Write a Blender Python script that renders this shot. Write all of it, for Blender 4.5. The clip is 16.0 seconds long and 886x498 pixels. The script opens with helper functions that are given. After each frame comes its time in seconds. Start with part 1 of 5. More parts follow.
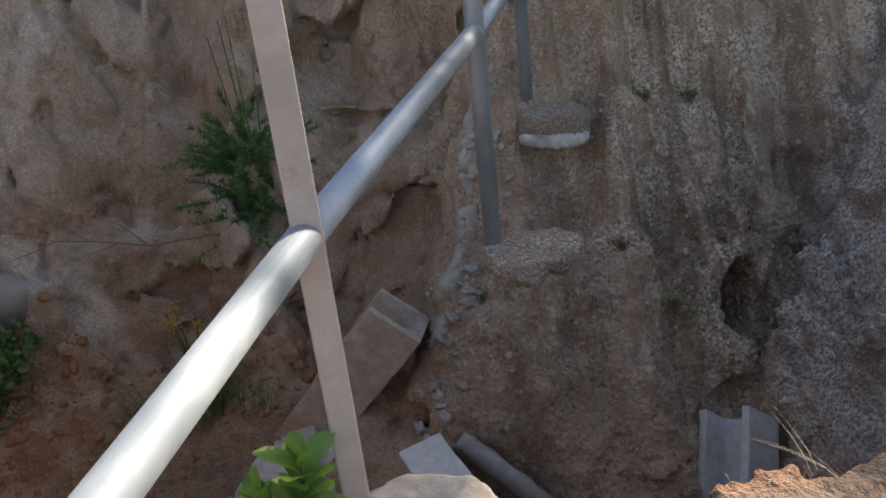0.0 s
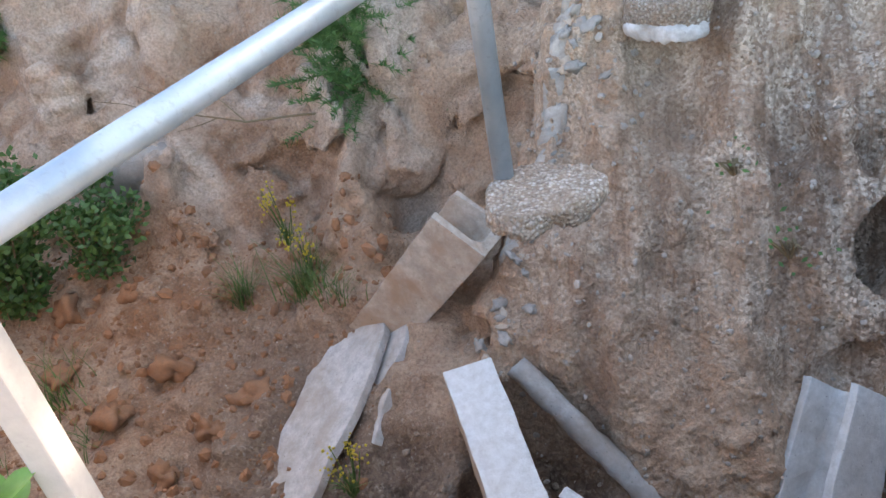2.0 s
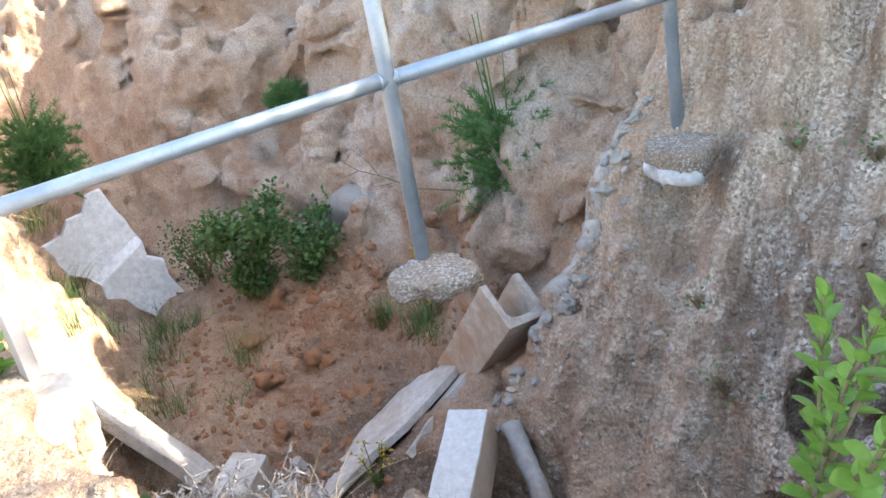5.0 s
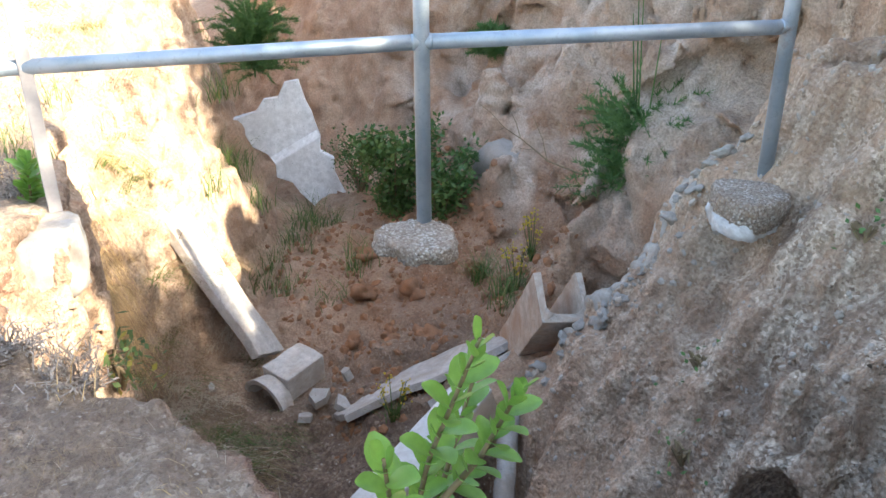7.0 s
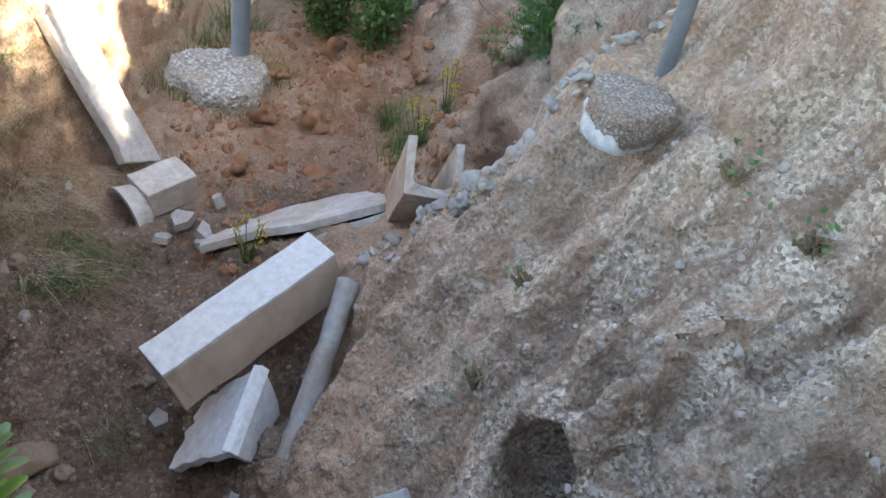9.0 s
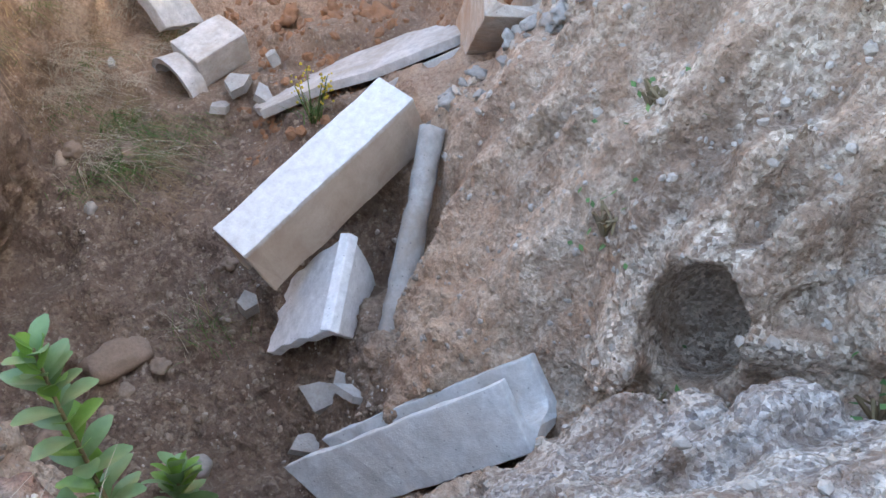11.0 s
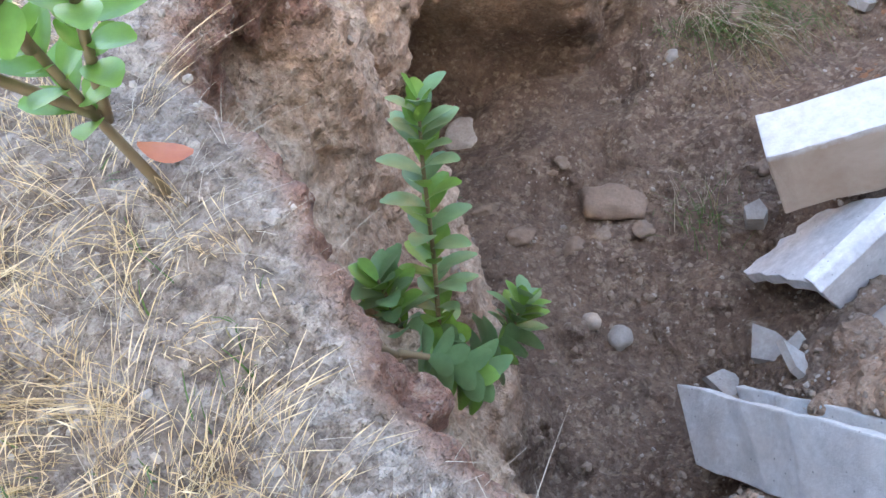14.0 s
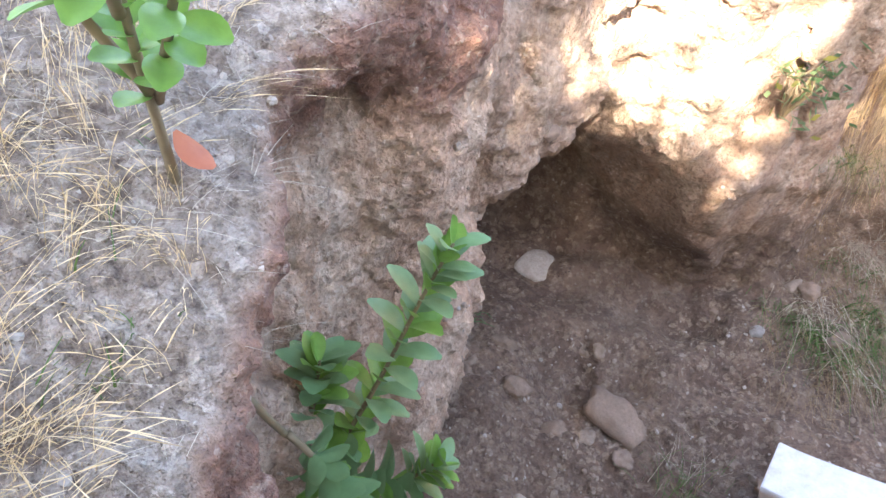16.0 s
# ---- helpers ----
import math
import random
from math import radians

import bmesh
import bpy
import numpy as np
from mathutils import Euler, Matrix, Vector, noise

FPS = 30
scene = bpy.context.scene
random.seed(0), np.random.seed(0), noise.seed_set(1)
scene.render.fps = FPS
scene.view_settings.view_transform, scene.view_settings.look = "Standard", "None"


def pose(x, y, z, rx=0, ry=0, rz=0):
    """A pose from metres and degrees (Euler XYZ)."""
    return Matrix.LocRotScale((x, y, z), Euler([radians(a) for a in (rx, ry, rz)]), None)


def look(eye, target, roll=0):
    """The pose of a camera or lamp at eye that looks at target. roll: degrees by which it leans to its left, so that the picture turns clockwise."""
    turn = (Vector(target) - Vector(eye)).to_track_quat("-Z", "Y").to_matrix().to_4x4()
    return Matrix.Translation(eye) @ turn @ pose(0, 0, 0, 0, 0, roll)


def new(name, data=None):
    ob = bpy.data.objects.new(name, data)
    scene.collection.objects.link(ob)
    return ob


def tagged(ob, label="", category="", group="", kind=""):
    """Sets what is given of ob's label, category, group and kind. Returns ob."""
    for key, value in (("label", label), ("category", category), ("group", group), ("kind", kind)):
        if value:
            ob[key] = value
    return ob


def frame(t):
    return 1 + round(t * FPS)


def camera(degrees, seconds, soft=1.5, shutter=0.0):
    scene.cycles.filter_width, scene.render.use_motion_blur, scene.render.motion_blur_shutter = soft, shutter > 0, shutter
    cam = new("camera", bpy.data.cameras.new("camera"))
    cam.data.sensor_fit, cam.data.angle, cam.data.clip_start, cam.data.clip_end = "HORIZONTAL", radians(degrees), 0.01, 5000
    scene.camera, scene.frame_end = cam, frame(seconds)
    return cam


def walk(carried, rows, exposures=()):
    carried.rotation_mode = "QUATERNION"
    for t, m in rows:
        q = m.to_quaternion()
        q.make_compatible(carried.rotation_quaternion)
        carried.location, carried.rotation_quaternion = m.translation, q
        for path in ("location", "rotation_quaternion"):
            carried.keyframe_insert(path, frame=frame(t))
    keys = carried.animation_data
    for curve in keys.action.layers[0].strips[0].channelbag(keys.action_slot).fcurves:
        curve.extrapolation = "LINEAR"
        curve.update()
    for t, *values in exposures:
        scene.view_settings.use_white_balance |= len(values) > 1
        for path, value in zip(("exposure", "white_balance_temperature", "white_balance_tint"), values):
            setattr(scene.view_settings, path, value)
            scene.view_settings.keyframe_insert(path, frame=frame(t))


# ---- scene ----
cam = camera(57.7, 16.0)
PATH = [
    (0, (0.933, 1.184, 1.345), (0.986, 3.013, 0.538), -6.5),
    (0.5, (1.182, 1.465, 1.317), (1.022, 3.298, 0.533), -3.2),
    (1, (1.27, 1.662, 1.293), (1.011, 3.401, 0.339), -5.0),
    (1.5, (1.407, 1.808, 1.313), (0.974, 3.469, 0.285), -8.5),
    (2, (1.682, 1.726, 1.325), (1.129, 3.324, 0.257), -11.4),
    (2.5, (1.995, 1.534, 1.406), (1.262, 3.037, 0.309), -12.5),
    (3, (2.121, 1.39, 1.455), (1.266, 2.916, 0.485), -14.7),
    (3.5, (2.377, 1.414, 1.488), (1.449, 2.975, 0.652), -12.4),
    (3.7, (2.577, 1.439, 1.506), (1.558, 2.958, 0.696), -12.6),
    (5.8, (3.822, 2.057, 1.442), (2.35, 3.155, 0.648), -7.5),
    (6, (3.888, 2.116, 1.484), (2.383, 3.163, 0.683), -6.5),
    (6.5, (4.019, 2.452, 1.49), (2.406, 3.326, 0.694), -3.6),
    (7, (4.139, 2.718, 1.464), (2.447, 3.402, 0.645), -0.3),
    (7.5, (4.244, 3.003, 1.502), (2.498, 3.483, 0.652), 1.5),
    (8, (4.146, 3.27, 1.504), (2.449, 3.867, 0.631), 6.0),
    (8.5, (3.997, 3.453, 1.491), (2.361, 4.116, 0.551), 9.3),
    (9, (3.885, 3.583, 1.423), (2.403, 4.211, 0.235), 11.4),
    (9.5, (3.769, 3.662, 1.21), (2.508, 4.077, -0.286), 10.2),
    (12, (3.492, 3.54, 1.073), (2.198, 3.986, -0.384), -2.6),
    (12.5, (3.551, 3.568, 1.086), (2.412, 4.135, -0.457), 5.0),
    (13, (3.496, 3.638, 0.92), (2.31, 3.692, -0.689), 1.1),
    (13.5, (3.424, 3.785, 0.862), (2.391, 3.16, -0.733), -13.5),
    (14, (3.363, 3.886, 0.802), (2.425, 2.991, -0.721), -16.0),
    (14.5, (3.355, 3.949, 0.794), (2.483, 3.09, -0.788), -9.8),
    (15, (3.29, 3.95, 0.828), (2.49, 3.055, -0.772), 1.1),
    (15.5, (3.235, 3.931, 0.837), (2.376, 2.974, -0.695), 11.4),
    (16, (3.186, 3.899, 0.883), (2.293, 2.81, -0.536), 16.1),
]
walk(cam, [(t, look(eye, target, roll)) for t, eye, target, roll in PATH],
     exposures=[(0, 0.92, 7700, 13), (0.4, 1.5, 7700, 13), (1.0, 2.2, 7700, 11), (1.5, 2.55, 7700, 10), (2.0, 2.7, 7600, 10), (3.5, 2.8, 7500, 11), (6.0, 2.75, 7200, 7), (7.0, 2.5, 7200, 7),
                (7.5, 2.08, 7200, 6), (8.0, 1.98, 7100, 6), (8.5, 2.48, 7150, 6), (9.0, 2.72, 7200, 6), (9.5, 3.03, 7200, 8), (12.0, 3.33, 7200, 9), (14.0, 3.6, 6900, 10), (14.5, 3.65, 6900, 11), (16, 3.7, 6800, 12)])

# ---- light ----
SUN_ELEV, SUN_AZ = radians(38), radians(42)          # azimuth from +x towards +y
world = bpy.data.worlds.new("sky_world")
scene.world = world
world.use_nodes = True
wn = world.node_tree.nodes
sky = wn.new("ShaderNodeTexSky")
sky.sky_type, sky.sun_disc = "NISHITA", False
sky.sun_elevation, sky.sun_rotation = SUN_ELEV, math.pi / 2 - SUN_AZ
sky.air_density, sky.dust_density = 1.0, 1.5
wn["Background"].inputs["Strength"].default_value = 0.15
world.node_tree.links.new(sky.outputs[0], wn["Background"].inputs["Color"])
sun_dir = Vector((math.cos(SUN_ELEV) * math.cos(SUN_AZ), math.cos(SUN_ELEV) * math.sin(SUN_AZ), math.sin(SUN_ELEV)))
sun = new("sun", bpy.data.lights.new("sun", "SUN"))
sun.data.energy, sun.data.angle, sun.data.color = 5.0, radians(0.6), (1.0, 0.93, 0.82)
sun.rotation_mode = "QUATERNION"
sun.rotation_quaternion = sun_dir.to_track_quat("Z", "Y")
scene.view_settings.exposure = 0.0

# ---- materials ----


class Mat:
    """A small node builder for one material."""

    def __init__(self, name, rough=0.9, metal=0.0):
        self.mat = bpy.data.materials.new(name)
        self.mat.use_nodes = True
        self.t = self.mat.node_tree
        self.b = self.t.nodes["Principled BSDF"]
        self.b.inputs["Roughness"].default_value = rough
        self.b.inputs["Metallic"].default_value = metal
        self.pos = self.t.nodes.new("ShaderNodeTexCoord").outputs["Object"]

    def put(self, sock, value):
        if hasattr(value, "is_output"):
            self.t.links.new(value, sock)
        elif isinstance(value, tuple) and len(value) == 3 and sock.type == "RGBA":
            sock.default_value = (*value, 1)
        else:
            sock.default_value = value

    def world_pos(self):
        self.pos = self.t.nodes.new("ShaderNodeNewGeometry").outputs["Position"]

    def noise(self, scale, detail=4.0, rough=0.6, stretch=None, dist=0.0):
        n = self.t.nodes.new("ShaderNodeTexNoise")
        n.inputs["Scale"].default_value, n.inputs["Detail"].default_value = scale, detail
        n.inputs["Roughness"].default_value, n.inputs["Distortion"].default_value = rough, dist
        vec = self.pos
        if stretch:
            m = self.t.nodes.new("ShaderNodeMapping")
            m.inputs["Scale"].default_value = stretch
            self.t.links.new(vec, m.inputs["Vector"])
            vec = m.outputs[0]
        self.t.links.new(vec, n.inputs["Vector"])
        return n.outputs["Fac"]

    def cells(self, scale, feature="F1", out="Distance", jitter=1.0):
        n = self.t.nodes.new("ShaderNodeTexVoronoi")
        n.feature = feature
        n.inputs["Scale"].default_value = scale
        n.inputs["Randomness"].default_value = jitter
        self.t.links.new(self.pos, n.inputs["Vector"])
        return n.outputs[out]

    def attr(self, name):
        n = self.t.nodes.new("ShaderNodeAttribute")
        n.attribute_name = name
        return n.outputs["Fac"]

    def sep(self, color):
        n = self.t.nodes.new("ShaderNodeSeparateColor")
        self.t.links.new(color, n.inputs[0])
        return n.outputs[0]

    def random(self):
        return self.t.nodes.new("ShaderNodeObjectInfo").outputs["Random"]

    def island(self):
        return self.t.nodes.new("ShaderNodeNewGeometry").outputs["Random Per Island"]

    def span(self, x, lo, hi, a=0.0, b=1.0):
        n = self.t.nodes.new("ShaderNodeMapRange")
        self.put(n.inputs["Value"], x)
        for k, v in (("From Min", lo), ("From Max", hi), ("To Min", a), ("To Max", b)):
            self.put(n.inputs[k], v)
        return n.outputs[0]

    def math(self, op, a, b=0.0):
        n = self.t.nodes.new("ShaderNodeMath")
        n.operation = op
        self.put(n.inputs[0], a)
        self.put(n.inputs[1], b)
        return n.outputs[0]

    def mix(self, fac, a, b, mode="MIX"):
        n = self.t.nodes.new("ShaderNodeMix")
        n.data_type, n.blend_type = "RGBA", mode
        self.put(n.inputs[0], fac)
        self.put(n.inputs[6], a)
        self.put(n.inputs[7], b)
        return n.outputs[2]

    def color(self, c):
        self.put(self.b.inputs["Base Color"], c)
        return self

    def rough(self, r):
        self.put(self.b.inputs["Roughness"], r)
        return self

    def bump(self, height, depth=0.01, strength=1.0):
        n = self.t.nodes.new("ShaderNodeBump")
        n.inputs["Distance"].default_value = depth
        n.inputs["Strength"].default_value = strength
        self.put(n.inputs["Height"], height)
        old = self.b.inputs["Normal"]
        if old.is_linked:
            self.t.links.new(old.links[0].from_socket, n.inputs["Normal"])
        self.t.links.new(n.outputs[0], old)
        return self


def soil_material():
    m = Mat("weathered_granite_soil", 0.95)
    m.world_pos()
    big = m.noise(0.9, 5, 0.6, dist=0.6)
    mid = m.noise(5.0, 5, 0.65)
    streak = m.noise(3.0, 5, 0.6, stretch=(2.2, 2.2, 0.35), dist=0.8)
    fine = m.noise(60, 3, 0.7)
    grain = m.sep(m.cells(75, out="Color"))
    tan = m.mix(m.span(big, 0.35, 0.65), (0.50, 0.325, 0.215), (0.40, 0.265, 0.185))
    c = m.mix(m.span(streak, 0.42, 0.66), tan, (0.54, 0.395, 0.28))
    orange = m.math("MULTIPLY", m.attr("clay"), m.span(mid, 0.3, 0.62))
    c = m.mix(orange, c, (0.29, 0.135, 0.065))
    pale = m.math("MULTIPLY", m.attr("pale"), m.span(m.noise(1.3, 4, 0.55, dist=0.8), 0.42, 0.6))
    c = m.mix(pale, c, m.mix(mid, (0.56, 0.44, 0.345), (0.72, 0.61, 0.51)))
    # coarse pale grit of the weathered granite
    grit = m.math("MULTIPLY", m.attr("granite"), m.span(streak, 0.40, 0.60, 0.15, 1.0))
    speck = m.mix(m.span(grain, 0.0, 1.0), (0.24, 0.168, 0.12), (0.95, 0.81, 0.66))
    c = m.mix(grit, c, speck)
    # the hard grey outcrop: white and blue-grey crystals
    crystal = m.mix(m.span(grain, 0.1, 0.9), (0.24, 0.225, 0.22), (0.72, 0.68, 0.645))
    c = m.mix(m.math("MULTIPLY", m.attr("outcrop"), m.span(mid, 0.34, 0.5, 0.2, 0.8)), c, crystal)
    # bands left by water running down the cliff
    band = m.noise(5.0, 4, 0.6, stretch=(1.0, 0.14, 0.12), dist=0.5)
    c = m.mix(m.math("MULTIPLY", m.attr("granite"), m.span(band, 0.52, 0.62, 0.0, 0.75)), c, (0.22, 0.14, 0.095))
    c = m.mix(m.math("MULTIPLY", m.attr("granite"), m.span(band, 0.34, 0.45, 0.5, 0.0)), c, (0.70, 0.575, 0.45))
    rill = m.noise(15.0, 4, 0.6, stretch=(1.0, 0.12, 0.10), dist=0.4)
    c = m.mix(m.math("MULTIPLY", m.attr("granite"), m.span(rill, 0.54, 0.64, 0.0, 0.55)), c, (0.20, 0.12, 0.075))
    # brown floor dirt
    dirt = m.mix(m.span(mid, 0.35, 0.7), (0.13, 0.082, 0.057), (0.262, 0.18, 0.127))
    pebble = m.sep(m.cells(42, out="Color"))
    dirt = m.mix(m.span(pebble, 0.78, 0.92, 0.0, 0.55), dirt, (0.36, 0.28, 0.21))
    dirt = m.mix(m.span(m.noise(32, 4, 0.7), 0.5, 0.68, 0.0, 0.7), dirt, (0.075, 0.045, 0.03))
    c = m.mix(m.attr("dirt"), c, dirt)
    # grey gravelly ledge top
    ledge = m.mix(m.span(m.noise(14, 6, 0.75), 0.35, 0.65), (0.17, 0.122, 0.088), (0.41, 0.335, 0.27))
    ledge = m.mix(m.span(pebble, 0.6, 1.0, 0.0, 0.7), ledge, (0.52, 0.43, 0.35))
    ledge = m.mix(m.span(m.noise(38, 4, 0.7), 0.50, 0.66, 0.0, 0.8), ledge, (0.10, 0.065, 0.045))
    c = m.mix(m.attr("turf"), c, ledge)
    # dark red-brown topsoil under the rim
    top = m.math("MULTIPLY", m.attr("topsoil"), m.span(m.noise(7, 4, 0.6), 0.2, 0.42))
    c = m.mix(top, c, m.mix(fine, (0.125, 0.06, 0.042), (0.31, 0.16, 0.108)))
    c = m.mix(m.span(m.noise(8, 5, 0.6), 0.58, 0.72, 0.0, 0.45), c, (0.15, 0.09, 0.06))
    # pale quartz crumbs
    crumbs = m.math("MULTIPLY", m.span(grain, 0.93, 0.99), m.span(fine, 0.45, 0.7))
    c = m.mix(crumbs, c, (0.44, 0.38, 0.32))
    c = m.mix(m.span(fine, 0.32, 0.6, 0.45, 0.0), c, (0.10, 0.068, 0.05))
    c = m.mix(m.span(m.noise(24, 5, 0.75), 0.55, 0.75, 0.0, 0.55), c, (0.56, 0.45, 0.34))
    m.color(c)
    m.bump(streak, 0.05, 0.6)
    m.bump(m.noise(26, 4, 0.7), 0.03, 0.8)
    m.bump(pebble, 0.012, 0.6)
    m.bump(fine, 0.018, 0.9)
    m.bump(grain, 0.012, 0.9)
    return m.mat


def concrete_material(name, base, stain, amount=0.5):
    m = Mat(name, 0.85)
    a, b, f = m.noise(4, 6, 0.65, dist=0.4), m.noise(18, 5, 0.7), m.noise(140, 2, 0.6)
    dark = tuple(v * 0.62 for v in base)
    c = m.mix(m.span(b, 0.35, 0.7), base, dark)
    c = m.mix(m.math("MULTIPLY", m.span(a, 0.42, 0.66), amount), c, stain)
    c = m.mix(m.span(m.cells(26), 0.06, 0.1, 0.8, 0.0), c, tuple(v * 0.3 for v in base))
    c = m.mix(m.span(m.sep(m.cells(95, out="Color")), 0.0, 1.0, 0.0, 0.18), c, tuple(v * 0.45 for v in base))
    m.color(c)
    m.bump(b, 0.006, 0.6)
    m.bump(f, 0.002, 0.8)
    return m.mat


def sunlit_steel():
    """Whitish paint, its colour paled for the sun on it, rust at the welds."""
    m = Mat("sunlit_painted_steel", 0.6, 0.15)
    a, b = m.noise(9, 5, 0.65), m.noise(50, 4, 0.7)
    c = m.mix(m.span(a, 0.35, 0.65), (0.47, 0.43, 0.415), (0.36, 0.33, 0.32))
    c = m.mix(m.span(b, 0.58, 0.7, 0, 0.5), c, (0.34, 0.30, 0.29))
    c = m.mix(m.math("MULTIPLY", m.span(m.noise(4.0, 5, 0.7), 0.62, 0.7), m.span(b, 0.4, 0.6)), c, (0.36, 0.20, 0.11))
    m.color(c)
    m.bump(b, 0.0015, 0.5)
    return m.mat


def steel_material():
    m = Mat("galvanised_steel", 0.5, 0.55)
    a, b = m.noise(7, 5, 0.6), m.noise(45, 4, 0.7)
    c = m.mix(m.span(a, 0.35, 0.65), (0.27, 0.34, 0.41), (0.40, 0.46, 0.53))
    c = m.mix(m.span(b, 0.56, 0.7, 0, 0.6), c, (0.26, 0.29, 0.33))
    rust = m.math("MULTIPLY", m.span(m.noise(3.1, 5, 0.7), 0.6, 0.7), m.span(b, 0.4, 0.6))
    c = m.mix(rust, c, (0.30, 0.20, 0.14))
    m.color(c)
    m.rough(m.span(a, 0.3, 0.7, 0.42, 0.62))
    m.bump(b, 0.0012, 0.5)
    return m.mat


def leaf_material(name, a, b, dry=None, rough=0.5, through_light=0.3):
    m = Mat(name, rough)
    c = m.mix(m.island(), a, b)
    if dry:
        c = m.mix(m.span(m.island(), 0.9, 0.93), c, dry)
    c = m.mix(m.span(m.noise(30, 3, 0.6), 0.4, 0.7, 0.0, 0.35), c, tuple(v * 0.55 for v in a))
    m.color(c)
    m.put(m.b.inputs["Subsurface Weight"], 0.0)
    m.bump(m.noise(55, 3, 0.6), 0.002, 0.5)
    tr = m.t.nodes.new("ShaderNodeBsdfTranslucent")
    m.t.links.new(c, tr.inputs["Color"])
    mx = m.t.nodes.new("ShaderNodeMixShader")
    mx.inputs[0].default_value = through_light
    out = m.t.nodes["Material Output"]
    m.t.links.new(m.b.outputs[0], mx.inputs[1])
    m.t.links.new(tr.outputs[0], mx.inputs[2])
    m.t.links.new(mx.outputs[0], out.inputs["Surface"])
    return m.mat


def plain_rock(name, a, b, scale=9):
    m = Mat(name, 0.92)
    n, f = m.noise(scale, 5, 0.65, dist=0.5), m.noise(70, 3, 0.7)
    c = m.mix(m.span(n, 0.35, 0.65), a, b)
    c = m.mix(m.span(f, 0.4, 0.75, 0, 0.5), c, tuple(v * 0.45 for v in a))
    c = m.mix(m.math("MULTIPLY", m.random(), 0.35), c, b)
    m.color(c)
    m.bump(n, 0.02, 0.6)
    m.bump(f, 0.004, 0.7)
    return m.mat


SOIL = soil_material()
CONCRETE = concrete_material("grey_concrete", (0.64, 0.66, 0.66), (0.44, 0.41, 0.37), 0.6)
CONCRETE_WARM = concrete_material("earth_stained_concrete", (0.54, 0.47, 0.40), (0.36, 0.23, 0.145), 0.8)
CONCRETE_WHITE = concrete_material("bleached_concrete", (0.58, 0.555, 0.525), (0.34, 0.275, 0.215), 0.7)


def soiled_concrete():
    """Concrete whose walls were in the earth and kept its colour; the base stayed clean."""
    m = Mat("soil_stained_channel", 0.88)
    n, f, g = m.noise(5, 5, 0.65, dist=0.4), m.noise(22, 5, 0.7), m.noise(140, 2, 0.6)
    split = m.t.nodes.new("ShaderNodeSeparateXYZ")
    m.t.links.new(m.pos, split.inputs[0])
    clean = m.mix(m.span(f, 0.35, 0.7), (0.61, 0.62, 0.62), (0.46, 0.455, 0.44))
    dirty = m.mix(m.span(n, 0.35, 0.65), (0.40, 0.31, 0.235), (0.50, 0.42, 0.34))
    edge = m.math("ADD", split.outputs[2], m.span(f, 0.0, 1.0, -0.02, 0.02))
    m.color(m.mix(m.span(edge, 0.008, 0.03), clean, dirty))
    m.bump(f, 0.006, 0.6)
    m.bump(g, 0.002, 0.8)
    return m.mat


SOILED = soiled_concrete()
LIMED = concrete_material("limewashed_concrete", (0.80, 0.81, 0.82), (0.62, 0.61, 0.60), 0.4)
LIME_CRUST = concrete_material("patchy_lime_crust", (0.74, 0.75, 0.77), (0.26, 0.22, 0.18), 1.0)
FRAGMENT = concrete_material("weathered_concrete", (0.42, 0.40, 0.375), (0.30, 0.235, 0.18), 0.7)


def gravelly_concrete():
    """Lean site mix: gravel shows between worn, earth-coloured paste."""
    m = Mat("gravelly_concrete", 0.92)
    n, f = m.noise(6, 5, 0.65, dist=0.4), m.noise(60, 3, 0.7)
    stone, edge = m.sep(m.cells(85, out="Color")), m.cells(85)
    c = m.mix(m.span(stone, 0.1, 0.9), (0.27, 0.22, 0.18), (0.52, 0.48, 0.44))
    c = m.mix(m.span(edge, 0.4, 0.65, 0.0, 0.8), c, (0.22, 0.17, 0.13))
    c = m.mix(m.span(n, 0.40, 0.64, 0.0, 0.7), c, (0.30, 0.215, 0.155))
    c = m.mix(m.span(f, 0.5, 0.7, 0.0, 0.6), c, (0.11, 0.08, 0.06))
    m.color(c)
    m.bump(n, 0.03, 0.7)
    m.bump(edge, -0.012, 0.9)
    m.bump(f, 0.008, 0.8)
    return m.mat


GRAVELLY = gravelly_concrete()
EARTH = plain_rock("earth_lump", (0.20, 0.14, 0.10), (0.29, 0.21, 0.155))
FOOTING = concrete_material("rough_footing_concrete", (0.42, 0.405, 0.385), (0.25, 0.20, 0.16), 0.8)
STEEL = steel_material()
STEEL_SUNLIT = sunlit_steel()
SHRUB_LEAF = leaf_material("fleshy_leaf", (0.14, 0.29, 0.05), (0.25, 0.43, 0.09), None, 0.38, 0.35)
SHRUB_LEAF_DULL = leaf_material("grey_green_leaf", (0.12, 0.22, 0.09), (0.20, 0.32, 0.14), (0.36, 0.33, 0.08), 0.42, 0.25)
RED_LEAF = leaf_material("red_leaf", (0.5, 0.10, 0.04), (0.42, 0.16, 0.05), None, 0.4, 0.3)
STEM = leaf_material("woody_stem", (0.17, 0.12, 0.07), (0.22, 0.17, 0.09), None, 0.8, 0.0)
GRASS = leaf_material("green_grass", (0.07, 0.13, 0.03), (0.13, 0.20, 0.05), (0.3, 0.24, 0.1), 0.6, 0.3)
STRAW = leaf_material("dry_straw", (0.64, 0.44, 0.21), (0.80, 0.62, 0.38), (0.36, 0.24, 0.12), 0.7, 0.25)
STRAW_GREY = leaf_material("grey_straw", (0.40, 0.33, 0.25), (0.58, 0.49, 0.37), (0.17, 0.12, 0.085), 0.8, 0.2)
